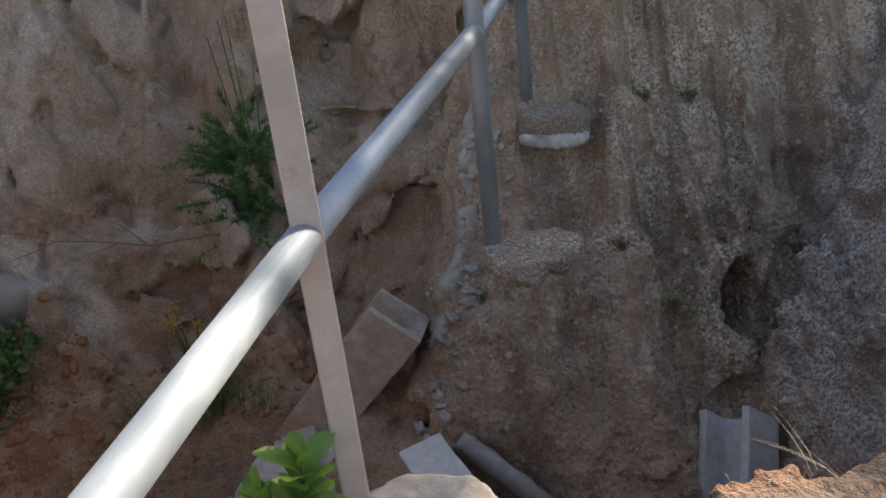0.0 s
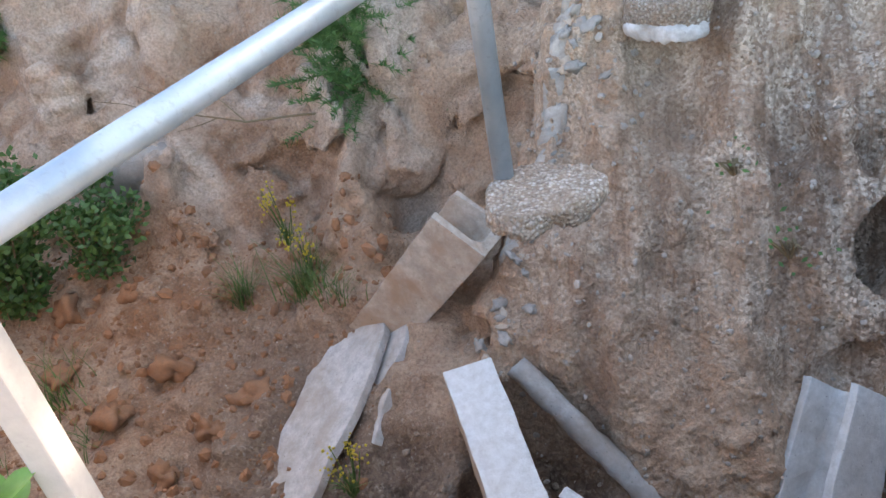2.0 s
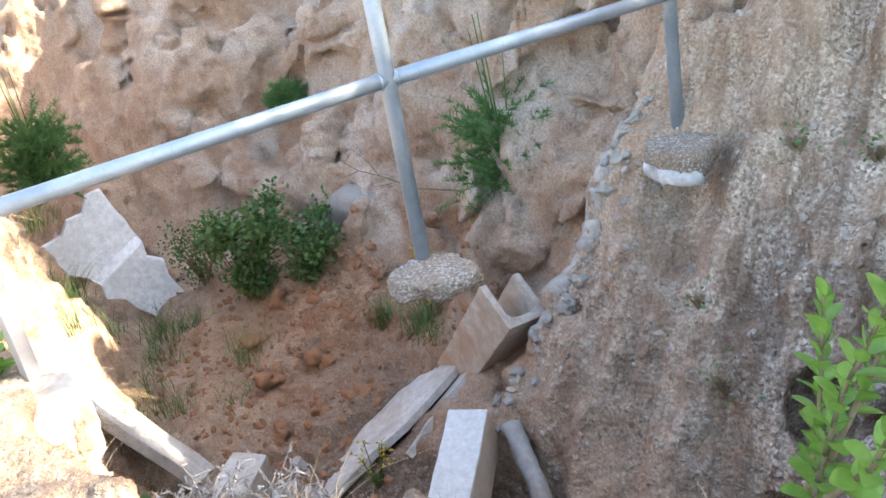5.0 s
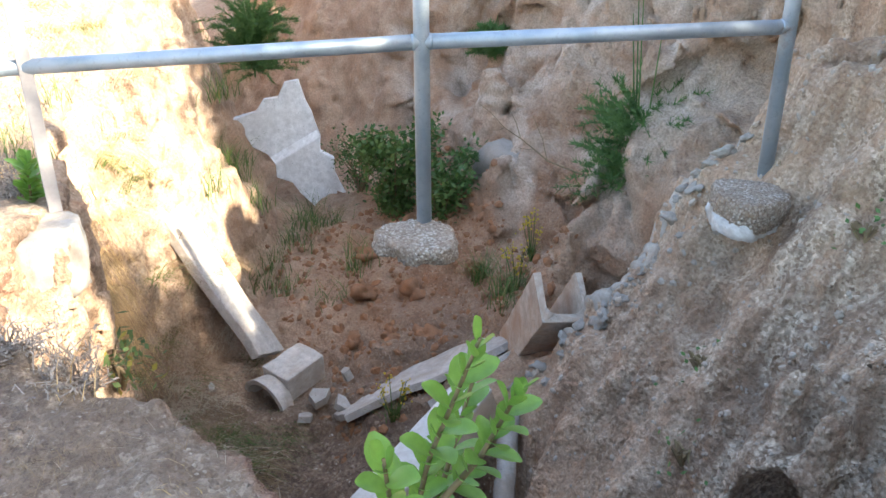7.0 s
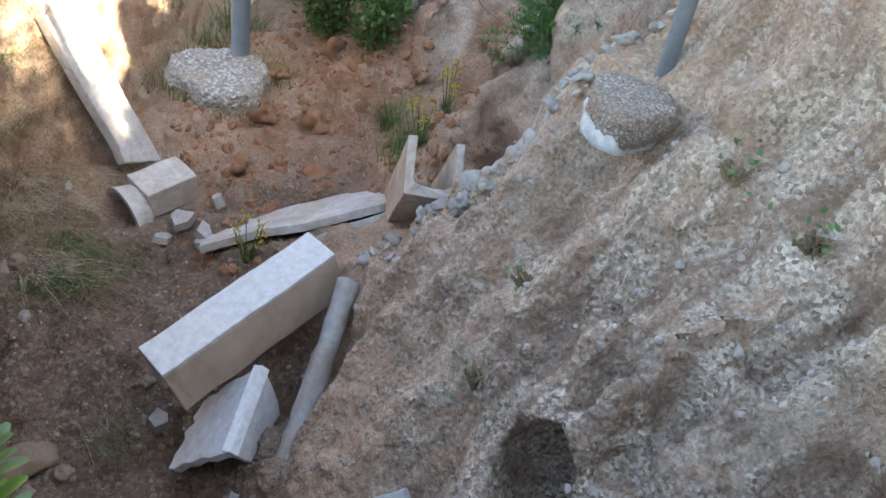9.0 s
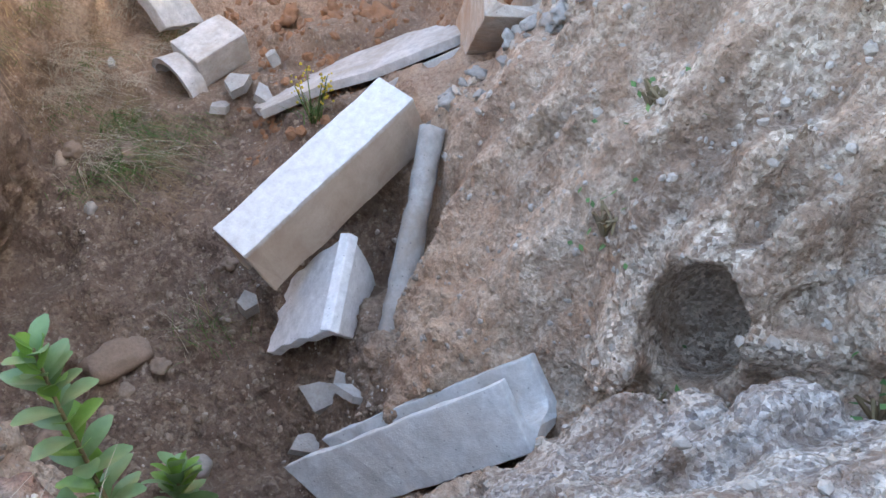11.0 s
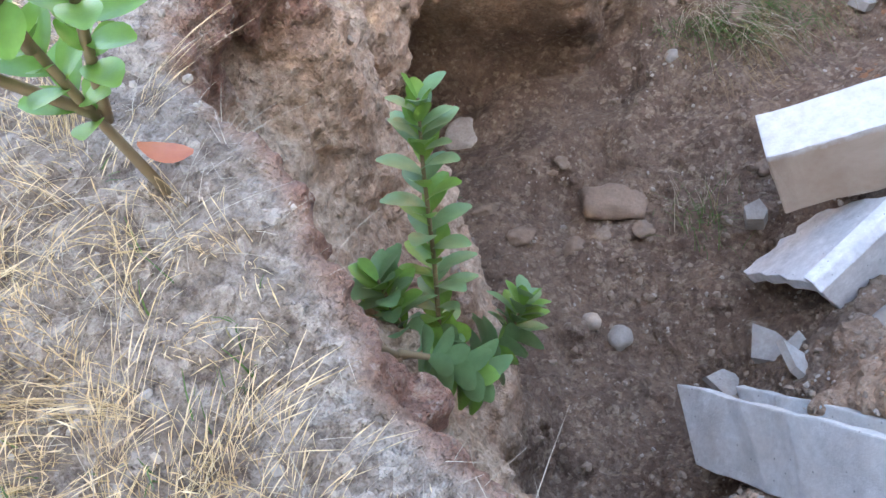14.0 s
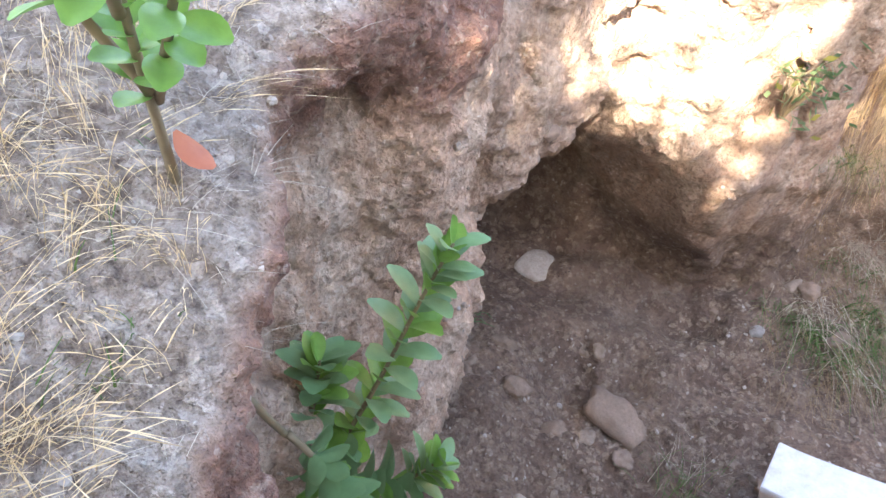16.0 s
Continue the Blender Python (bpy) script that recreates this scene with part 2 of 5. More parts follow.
STRAW_BROWN = leaf_material("brown_straw", (0.24, 0.16, 0.09), (0.38, 0.27, 0.16), (0.14, 0.09, 0.06), 0.8, 0.2)
FERN = leaf_material("feathery_green", (0.07, 0.16, 0.05), (0.12, 0.24, 0.07), None, 0.6, 0.35)
BUSH = leaf_material("bush_leaf", (0.05, 0.12, 0.03), (0.10, 0.19, 0.05), None, 0.5, 0.3)
YELLOW = leaf_material("yellow_flower", (0.62, 0.46, 0.04), (0.5, 0.4, 0.06), None, 0.6, 0.3)
DEAD = leaf_material("bleached_dead_stalk", (0.25, 0.205, 0.18), (0.44, 0.385, 0.355), (0.2, 0.145, 0.11), 0.85, 0.1)
STONE = plain_rock("grit_stone", (0.34, 0.28, 0.23), (0.46, 0.41, 0.36))
GRIT = plain_rock("brown_grit", (0.20, 0.14, 0.10), (0.33, 0.26, 0.20))
CLAY = plain_rock("orange_clay", (0.33, 0.15, 0.07), (0.24, 0.13, 0.075))
PALE_ROCK = plain_rock("pale_rock", (0.50, 0.42, 0.34), (0.42, 0.34, 0.27))
MORTAR = plain_rock("old_mortar", (0.50, 0.46, 0.41), (0.30, 0.26, 0.22), 14)
GREY_ROCK = plain_rock("grey_rock", (0.36, 0.33, 0.30), (0.27, 0.24, 0.21))

# ---- terrain: a solid given by distances, meshed on a grid ----
STEP = 0.032
LO, HI = np.array([-6.0, -0.6, -2.6]), np.array([6.6, 8.8, 3.6])
RIM = [(3.6, 5.6), (3.25, 4.3), (3.14, 3.7), (3.02, 3.4), (2.92, 3.18), (2.85, 3.0), (2.77, 2.9), (2.66, 2.85), (2.48, 2.80), (2.33, 2.68),
       (2.15, 2.50), (1.9, 2.34), (1.6, 2.25), (1.3, 2.18), (1.0, 2.30), (0.6, 2.44), (0.2, 2.42), (-0.3, 2.36), (-0.8, 2.45), (-1.2, 2.62),
       (-1.7, 2.72), (-2.4, 2.9), (-3.4, 3.1), (-7, 3.2), (-7, -9), (9, -9), (9, 5.6)]
grid_rng = np.random.RandomState(7)
LATTICE = grid_rng.rand(32, 32, 32).astype(np.float32) * 2 - 1


def vnoise(p, scale):
    """Smooth random values in -1..1 at points p (n, 3)."""
    q = p * scale
    i = np.floor(q).astype(int)
    f = (q - i).astype(np.float32)
    f = f * f * (3 - 2 * f)
    out = np.zeros(len(p), np.float32)
    for dx in (0, 1):
        for dy in (0, 1):
            for dz in (0, 1):
                w = (f[:, 0] if dx else 1 - f[:, 0]) * (f[:, 1] if dy else 1 - f[:, 1]) * (f[:, 2] if dz else 1 - f[:, 2])
                out += w * LATTICE[(i[:, 0] + dx) % 32, (i[:, 1] + dy) % 32, (i[:, 2] + dz) % 32]
    return out


def smooth_max(a, b, k):
    h = np.clip(0.5 + 0.5 * (a - b) / k, 0, 1)
    return b * (1 - h) + a * h + k * h * (1 - h)


def ramp(x, a, b):
    t = np.clip((x - a) / (b - a), 0, 1)
    return t * t * (3 - 2 * t)


def rim_distance(X, Y):
    """Signed distance to the rim in plan, positive on the ledge."""
    best, inside = np.full(X.shape, 1e9), np.zeros(X.shape, bool)
    for (ax, ay), (bx, by) in zip(RIM, RIM[1:] + RIM[:1]):
        ex, ey = bx - ax, by - ay
        t = np.clip(((X - ax) * ex + (Y - ay) * ey) / (ex * ex + ey * ey), 0, 1)
        best = np.minimum(best, np.hypot(X - ax - t * ex, Y - ay - t * ey))
        if ey:
            cross = (ay > Y) != (by > Y)
            inside ^= cross & (X < ax + (Y - ay) * ex / ey)
    P = np.stack([X.ravel(), Y.ravel(), 0 * X.ravel()], 1)
    ragged = 0.035 * vnoise(P + 3.3, 3.7) + 0.022 * vnoise(P + 1.7, 9.0) + 0.014 * vnoise(P, 19.0)
    return np.where(inside, best, -best) + ragged.reshape(X.shape) * (best < 0.6)


def bump2(X, Y, x, y, r, h):
    return h * np.exp(-((X - x) ** 2 + (Y - y) ** 2) / (r * r))


def ledge_height(X, Y):
    z = 0.31 - 0.55 * np.logaddexp(0, (Y - 2.72) / 0.12) * 0.12 + 0.04 * np.clip(X - 3, 0, 4)
    z = np.maximum(z, -0.35) + 1.5 * ramp(-X, 0.3, 2.8) + bump2(X, Y, 0.85, 2.25, 0.5, 0.03)
    return z + 0.05 * np.sin(2.3 * X + 1.1) * np.sin(1.9 * Y)


def valley_height(X, Y):
    """Floor, cliffs and slopes round the gully, without the ledge."""
    floor = -1.92 + 0.15 * np.clip(1.3 - X, 0, 3.2) + (0.3 + 0.25 * ramp(X, -0.2, 0.8)) * np.clip(Y - 3.5, 0, 3) + 0.06 * np.sin(1.7 * X + 0.5) * np.sin(1.9 * Y)
    floor = floor + bump2(X, Y, 1.25, 3.6, 0.4, 0.12) + bump2(X, Y, 2.15, 3.65, 0.3, 0.10) + bump2(X, Y, 1.85, 3.2, 0.5, -0.15)
    right = -1.13 + 1.57 * (Y - 4.24) + 0.35 * np.minimum(X - 1.8, 0.2) - 0.62 * np.clip(X - 2.0, 0, 0.9)
    right = right + bump2(X, Y, 1.02, 4.68, 0.22, -0.20)
    edge = np.minimum(0.82 + 0.58 * (Y - 4.5), 1.6)
    right = right - (0.85 * ramp(edge - X, -0.04, 0.42) + 0.5 * np.clip(edge - 0.4 - X, 0, 5)) * (1 - 0.8 * ramp(Y, 5.7, 6.3) * ramp(X, 0.3, 0.9))
    right = right + 0.10 * np.sin(3.1 * X + 0.9 * Y) * ramp(X, 1, 2)
    back = -0.68 + 1.45 * (Y - 5.42 + 0.55 * np.clip(-2.9 - X, 0, 4)) + 0.16 * np.sin(2.6 * X) + 0.10 * np.sin(5.1 * X + 1)
    back = back + 0.30 * np.exp(-((X + 0.1) / 0.35) ** 2) - 0.35 * np.exp(-((X - 0.42) / 0.22) ** 2)
    lobe = np.minimum(-1.1 + 2.3 * (X - 2.58), -1.1 + 1.5 * (X - 2.58)) + 0.16 * np.sin(1.9 * (Y - 3.5))
    lobe = np.minimum(lobe, 0.05 + 0.3 * (X - 3.3) + 0.35 * np.clip(Y - 4.6, 0, 2))
    lobe = lobe - 1.2 * (1 - ramp(Y, 3.5, 3.85))
    h = smooth_max(floor, right, 0.22)
    h = smooth_max(h, back, 0.3)
    h = smooth_max(h, lobe, 0.06)
    top = 3.0 + 0.12 * (Y - 7)
    return -smooth_max(-h, -top, 0.5)


def build_terrain():
    n = np.round((HI - LO) / STEP).astype(int)
    xs, ys, zs = (LO[k] + STEP * np.arange(n[k]) for k in range(3))
    X, Y = np.meshgrid(xs, ys, indexing="ij")
    H = valley_height(X, Y)
    gx, gy = np.gradient(H, STEP)
    slope = np.sqrt(1 + np.minimum(gx ** 2 + gy ** 2, 9))
    L, D = ledge_height(X, Y), rim_distance(X, Y)
    Z = zs[None, None, :].astype(np.float32)
    valley = ((H[:, :, None] - Z) / slope[:, :, None]).astype(np.float32)
    depth = L[:, :, None] - Z
    # the wall under the rim leans out where it faces the gully's end and stands upright elsewhere
    lean = 0.03 + 0.18 * ramp(X, 1.3, 2.5) + 0.34 * ramp(-X, 0.2, 1.2)
    spread = lean[:, :, None] * np.clip(depth - 0.12, 0, 2.3) - 0.05 * np.exp(-((depth - 0.3) / 0.12) ** 2)
    # hollow washed out under the ledge: the wall steps back below an arched roof
    arch = 0.98 + 0.85 * ((X - 1.30) / 0.85) ** 2
    hollow = 0.62 * ramp(depth - arch[:, :, None], 0.0, 0.6) * (ramp(X, 0.1, 0.9) * (1 - ramp(X, 1.75, 2.1)))[:, :, None]
    spread = spread - hollow
    ledge = np.minimum(depth, (D[:, :, None] + spread) * 0.85).astype(np.float32)
    F = smooth_max(valley, ledge, 0.05)
    # the low overhang at the foot of the cliff

    def carve(F, c, r, k=0.06):
        e = np.sqrt(((X - c[0]) / r[0])[:, :, None] ** 2 + ((Y - c[1]) / r[1])[:, :, None] ** 2 + ((Z - c[2]) / r[2]) ** 2)
        return -smooth_max(-F, ((1 - e) * min(r)).astype(np.float32), k)

    F = carve(F, (0.45, 4.58, -1.34), (0.42, 0.14, 0.15), 0.05)
    F = carve(F, (0.80, 4.52, -1.00), (0.26, 0.16, 0.20), 0.05)
    # roughness, near the surface only
    near = np.abs(F) < 0.3
    ii = np.argwhere(near)
    P = LO + STEP * ii
    x, y = ii[:, 0], ii[:, 1]
    up = np.clip(ledge[near] > valley[near] - 0.03, 0, 1) * (np.abs(depth[near]) < 0.12)
    stretch = P * np.array([1, 1, 0.35])
    bumps = 0.09 * vnoise(P, 1.7) + 0.065 * vnoise(stretch, 4.1) + 0.04 * vnoise(P, 8.3) + 0.022 * vnoise(P, 17.0)
    ridged = 0.09 * (0.35 - np.abs(vnoise(stretch + 5, 2.9))) + 0.05 * (0.3 - np.abs(vnoise(stretch + 9, 6.3)))
    rocky = ramp(P[:, 1] - 0.35 * np.maximum(P[:, 0] - 0.6, 0), 5.0, 5.5)
    ravine = 0.26 * (0.3 - np.abs(vnoise(P * np.array([1, 1, 0.28]) + 3, 1.9))) + 0.06 * vnoise(P * np.array([1, 1, 0.4]), 5.2)
    blocks = 0.10 * np.sign(vnoise(P + 0.3 * vnoise(P, 3.0)[:, None], 2.3)) * np.minimum(1, 6 * np.abs(vnoise(P, 2.3)))
    F[near] += np.where(up, 0.0, 1.0) * (bumps + ridged + rocky * (ravine + blocks) + 0.5 * ravine * ramp(P[:, 0], 0.8, 1.3) * ramp(P[:, 1], 4.1, 4.5))
    along = P * np.array([1, 0.16, 0.12]) + 0.06 * vnoise(P, 2.0)[:, None]
    flutes = 0.19 * (0.3 - np.abs(vnoise(along + 7, 2.4))) + 0.11 * (0.3 - np.abs(vnoise(along + 2, 5.6)))
    F[near] += np.where(up, 0.0, 1.0) * flutes * ramp(P[:, 0], 0.9, 1.4) * ramp(P[:, 1], 3.9, 4.4)
    F[near] += np.where(up, 1.0, 0.0) * (0.03 * vnoise(P, 2.2) + 0.02 * vnoise(P, 6.0) + 0.012 * vnoise(P, 15.0))
    # the hole washed into the cliff
    for k in range(5):
        a = k / 4
        F = carve(F, (2.41 + 0.10 * a, 4.80 - 0.22 * a, -0.74 + 0.12 * a), (0.14 - 0.03 * a, 0.15, 0.20), 0.05)
    # the groove between the cliff and the outcrop below it
    for k in range(9):
        a = k / 8
        F = carve(F, (2.36 + 0.55 * a, 4.40 + 0.50 * a, -1.10 + 0.62 * a), (0.09, 0.09, 0.07), 0.05)
    # surface nets
    inside = F > 0
    corner = [(a, b, c) for a in (0, 1) for b in (0, 1) for c in (0, 1)]
    m = n - 1
    count = sum(inside[a:a + m[0], b:b + m[1], c:c + m[2]].astype(np.int8) for a, b, c in corner)
    cells = np.argwhere((count > 0) & (count < 8))
    index = np.full(m, -1, np.int32)
    index[tuple(cells.T)] = np.arange(len(cells))
    val = {o: F[cells[:, 0] + o[0], cells[:, 1] + o[1], cells[:, 2] + o[2]] for o in corner}
    total, hits = np.zeros((len(cells), 3)), np.zeros(len(cells))
    for o in corner:
        for k in range(3):
            if o[k] == 0:
                e = list(o)
                e[k] = 1
                a, b = val[o], val[tuple(e)]
                cut = (a > 0) != (b > 0)
                t = np.where(cut, a / np.where(cut, a - b, 1), 0)
                q = np.repeat(np.array([o], float), len(cells), 0)
                q[:, k] = t
                total += q * cut[:, None]
                hits += cut
    verts = LO + STEP * (cells + total / hits[:, None])
    faces = []
    for k in range(3):
        u, v = (k + 1) % 3, (k + 2) % 3
        a = [slice(None)] * 3
        b = [slice(None)] * 3
        a[k], b[k] = slice(0, -1), slice(1, None)
        A, B = inside[tuple(a)], inside[tuple(b)]
        e = np.argwhere(A != B)
        e = e[(e[:, u] > 0) & (e[:, v] > 0) & (e[:, u] < m[u]) & (e[:, v] < m[v])]
        flip = ~A[tuple(e.T)]
        quad = []
        for du, dv in ((1, 1), (0, 1), (0, 0), (1, 0)):
            q = e.copy()
            q[:, u] -= du
            q[:, v] -= dv
            quad.append(index[tuple(q.T)])
        quad = np.stack(quad, 1)
        quad[flip] = quad[flip][:, ::-1]
        faces.append(quad)
    faces = np.concatenate(faces)
    faces = faces[(faces >= 0).all(1)]
    top = np.where(inside.any(2), zs[n[2] - 1 - np.argmax(inside[:, :, ::-1], 2)], LO[2])
    return verts, faces, top, xs, ys


TV, TF, TOP, TX, TY = build_terrain()


def refine(verts, faces, pick):
    """Cut each picked quad into four."""
    q = faces[pick]
    pairs = np.sort(np.stack([q, np.roll(q, -1, 1)], 2).reshape(-1, 2), 1)
    key = pairs[:, 0].astype(np.int64) * len(verts) + pairs[:, 1]
    uniq, first, back = np.unique(key, return_index=True, return_inverse=True)
    mids = 0.5 * (verts[pairs[first, 0]] + verts[pairs[first, 1]])
    e = len(verts) + back.reshape(-1, 4)
    c = len(verts) + len(uniq) + np.arange(len(q))
    small = [np.stack([q[:, k], e[:, k], c, e[:, k - 1]], 1) for k in range(4)]
    return np.concatenate([verts, mids, verts[q].mean(1)]), np.concatenate([faces[~pick]] + small)


def crumble(verts, faces):
    """Finer mesh where the camera passes near, with clods, grains and pits of soil."""
    def well_inside(p, box, edge):
        return np.prod([ramp(p[:, k], lo, lo + edge) * (1 - ramp(p[:, k], hi - edge, hi)) for k, (lo, hi) in enumerate(box)], 0)

    wide = ((-2.6, 4.3), (1.7, 6.3), (-3, 1.6))
    close = ((0.9, 3.9), (2.1, 5.1), (-2.3, 0.6))
    for box in (wide, close):
        mid = verts[faces].mean(1)
        verts, faces = refine(verts, faces, well_inside(mid, box, 0.001) > 0.5)
    a, b, c, d = (verts[faces[:, k]] for k in range(4))
    fn = np.cross(c - a, d - b)
    vn = np.zeros_like(verts)
    for k in range(4):
        for j in range(3):
            vn[:, j] += np.bincount(faces[:, k], fn[:, j], len(verts))
    vn /= np.linalg.norm(vn, axis=1)[:, None] + 1e-9
    w, v = well_inside(verts, wide, 0.15), well_inside(verts, close, 0.1)
    near = w > 0
    P = verts[near]
    warp = P + 0.02 * np.stack([vnoise(P + 4, 13.0), vnoise(P + 8, 13.0), vnoise(P + 12, 13.0)], 1)
    clods = 0.55 - np.abs(vnoise(warp + 2, 11.0))
    out = 0.018 * clods + 0.020 * np.maximum(vnoise(P + 6, 19.0) - 0.15, 0) - 0.022 * np.maximum(vnoise(P + 1, 15.0) - 0.35, 0)
    out += v[near] * (0.012 * np.maximum(vnoise(P, 37.0), -0.1) + 0.007 * vnoise(P + 5, 61.0))
    # the granite is smoother, with grains and long furrows down the slope
    g = np.clip(ramp(P[:, 1] + 0.15 * P[:, 0], 4.3, 4.8) * ramp(P[:, 0], 0.8, 1.2) + ramp(P[:, 0], 2.45, 2.7) * ramp(P[:, 1], 3.6, 3.9), 0, 1)
    down = P * np.array([1, 0.2, 0.2])
    furrow = 0.022 * (0.3 - np.abs(vnoise(down + 3, 9.0))) + 0.012 * (0.3 - np.abs(vnoise(down + 9, 21.0)))
    grains = 0.008 * np.maximum(vnoise(P, 33.0), -0.2) + v[near] * 0.007 * vnoise(P + 5, 58.0)
    out = out * (1 - g) + g * (furrow + grains)
    flat = ramp(vn[near][:, 2], 0.75, 0.97)
    verts[near] += vn[near] * (out * w[near] * (1 - 0.45 * flat))[:, None]
    return verts, faces


def main_body(verts, faces):
    """Drop the specks that hang free of the ground."""
    lab = np.arange(len(verts))
    while True:
        low = lab[faces].min(1)
        nxt = lab.copy()
        for k in range(4):
            np.minimum.at(nxt, faces[:, k], low)
        nxt = nxt[nxt]
        if (nxt == lab).all():
            break
        lab = nxt
    size = np.bincount(lab, minlength=len(verts))
    keep = size[lab[faces[:, 0]]] > 5000
    used = np.unique(faces[keep])
    index = np.zeros(len(verts), int)
    index[used] = np.arange(len(used))
    return verts[used], index[faces[keep]]


TV, TF = crumble(*main_body(TV, TF))


def ground(x, y):
    """Height of the ground's upper surface."""
    return float(TOP[int(np.clip(round((x - LO[0]) / STEP), 0, len(TX) - 1)), int(np.clip(round((y - LO[1]) / STEP), 0, len(TY) - 1))]) + 0.5 * STEP


def make_ground():
    # the country round about, one ring of quads out to the horizon that joins the worked part
    verts, faces = TV, TF
    ring, quads = [], []
    steps = 40
    for r, (grow, low) in enumerate(((0.1, 0.0), (6, -0.5), (30, -2.0), (200, -4.0), (2000, -10.0))):
        for k in range(4 * steps):
            s, f = k // steps, (k % steps) / steps
            ax, ay, bx, by = ((0, 0, 1, 0), (1, 0, 1, 1), (1, 1, 0, 1), (0, 1, 0, 0))[s]
            px, py = ax + (bx - ax) * f, ay + (by - ay) * f
            x = LO[0] + 0.06 + (HI[0] - LO[0] - 0.16) * px
            y = LO[1] + 0.06 + (HI[1] - LO[1] - 0.16) * py
            z = ground(x, y)
            out = Vector((px - 0.5, py - 0.5)).normalized() * (grow if r else 0)
            z = z - 0.03 if r == 0 else z + (low if z < 2 else 0.05 * grow if grow < 40 else low)
            ring.append((x + out.x, y + out.y, z))
    base = len(verts)
    c = 4 * steps
    for r in range(4):
        for k in range(c):
            a, b = base + r * c + k, base + r * c + (k + 1) % c
            quads.append((a, a + c, b + c, b))
    verts = np.concatenate([verts, np.array(ring)])
    faces = np.concatenate([faces, np.array(quads)])
    me = bpy.data.meshes.new("ground")
    me.from_pydata(verts.tolist(), [], faces.tolist())
    me.polygons.foreach_set("use_smooth", np.ones(len(me.polygons), bool))
    x, y, z = verts.T
    L, D, H = ledge_height(x, y), rim_distance(x, y), valley_height(x, y)
    on_ledge = ramp(D, -0.04, 0.02) * ramp(z - L, -0.09, -0.03)
    near_wall = ramp(D, -1.4, -0.2) * (z > H + 0.1)
    masks = {
        "turf": on_ledge * (0.3 + 0.7 * ramp(x, 2.3, 2.9) * ramp(y, 2.4, 3.0)),
        "topsoil": (1 - on_ledge) * ramp(z - L, -0.33, -0.19) * ramp(D, -0.6, -0.3) * ramp(x, 0.6, 1.4) * (1 - ramp(y, 3.8, 4.1)),
        "granite": ramp(y + 0.15 * x, 4.3, 4.9) * ramp(x, 0.7, 1.2) * (0.5 + 0.5 * ramp(x, 1.6, 2.3)) + ramp(x, 2.4, 2.7) * ramp(y, 3.7, 4.1) + 0.28 * near_wall,
        "clay": np.exp(-((x + 1.0) / 1.1) ** 2 - ((y - 4.7) / 0.8) ** 2) + 0.35 * ramp(-x, -0.5, 0.4) * ramp(y, 5.0, 5.6) + 0.35 * near_wall * ramp(-x, -1.4, -0.6),
        "pale": ramp(y - 0.3 * np.clip(x, 0, 3), 5.15, 5.5) * (1 - ramp(x, 0.5, 1.2)),
        "outcrop": ramp(x, 2.45, 2.7) * ramp(y, 3.5, 3.8) * (1 - ramp(y - 4.40 - 0.91 * (x - 2.36), -0.05, 0.12)),
        "dirt": (1 - ramp(z - (-1.92 + 0.15 * np.clip(1.3 - x, 0, 3.2)), 0.25, 0.65)) * ramp(x, -1.2, 0.2) + 0.9 * on_ledge * (1 - ramp(x, 2.3, 2.9) * ramp(y, 2.4, 3.0)) * ramp(x, 0.9, 1.5),
    }
    for name, value in masks.items():
        at = me.attributes.new(name, "FLOAT", "POINT")
        at.data.foreach_set("value", np.clip(value, 0, 1).astype(np.float32))
    me.materials.append(SOIL)
    return tagged(new("ground", me), "eroded gully of orange granite soil with a grassy rim", "ground", kind="structure")


make_ground()

# ---- building helpers ----


def part(name, bm, material, parent=None, label="", smooth=False):
    me = bpy.data.meshes.new(name)
    bm.normal_update()
    bm.to_mesh(me)
    bm.free()
    if smooth:
        me.polygons.foreach_set("use_smooth", np.ones(len(me.polygons), bool))
    me.materials.append(material)
    ob = new(name, me)
    if parent:
        ob.parent = parent
    if label:
        ob["label"] = label
    return ob


def thing(name, m, label, category, group="", kind=""):
    ob = new(name)
    ob.empty_display_size = 0.1
    ob.matrix_basis = m
    return tagged(ob, label, category, group, kind)


def frame_from(origin, u, w):
    """Matrix with x along u, y near w, z across both."""
    u = Vector(u).normalized()
    w = Vector(w)
    w = (w - u * w.dot(u)).normalized()
    n = u.cross(w)
    m = Matrix((u, w, n)).transposed().to_4x4()
    m.translation = Vector(origin)
    return m


def tube(bm, points, radii, sides=12, cap=True):
    rings, pts = [], [Vector(p) for p in points]
    side = None
    for i, p in enumerate(pts):
        d = (pts[min(i + 1, len(pts) - 1)] - pts[max(i - 1, 0)]).normalized()
        if side is None:
            side = d.orthogonal().normalized()
        side = (side - d * side.dot(d)).normalized()
        other = d.cross(side)
        r = radii[i] if isinstance(radii, (list, tuple)) else radii
        rings.append([bm.verts.new(p + r * (math.cos(a) * side + math.sin(a) * other)) for a in (2 * math.pi * k / sides for k in range(sides))])
    for a, b in zip(rings, rings[1:]):
        for k in range(sides):
            bm.faces.new((a[k], a[(k + 1) % sides], b[(k + 1) % sides], b[k]))
    if cap:
        bm.faces.new(rings[0][::-1])
        bm.faces.new(rings[-1])
    return bm


def wobble(bm, amount, scale, seed=0.0):
    for v in bm.verts:
        v.co += amount * noise.noise_vector(v.co * scale + Vector((seed, seed * 1.7, -seed)))


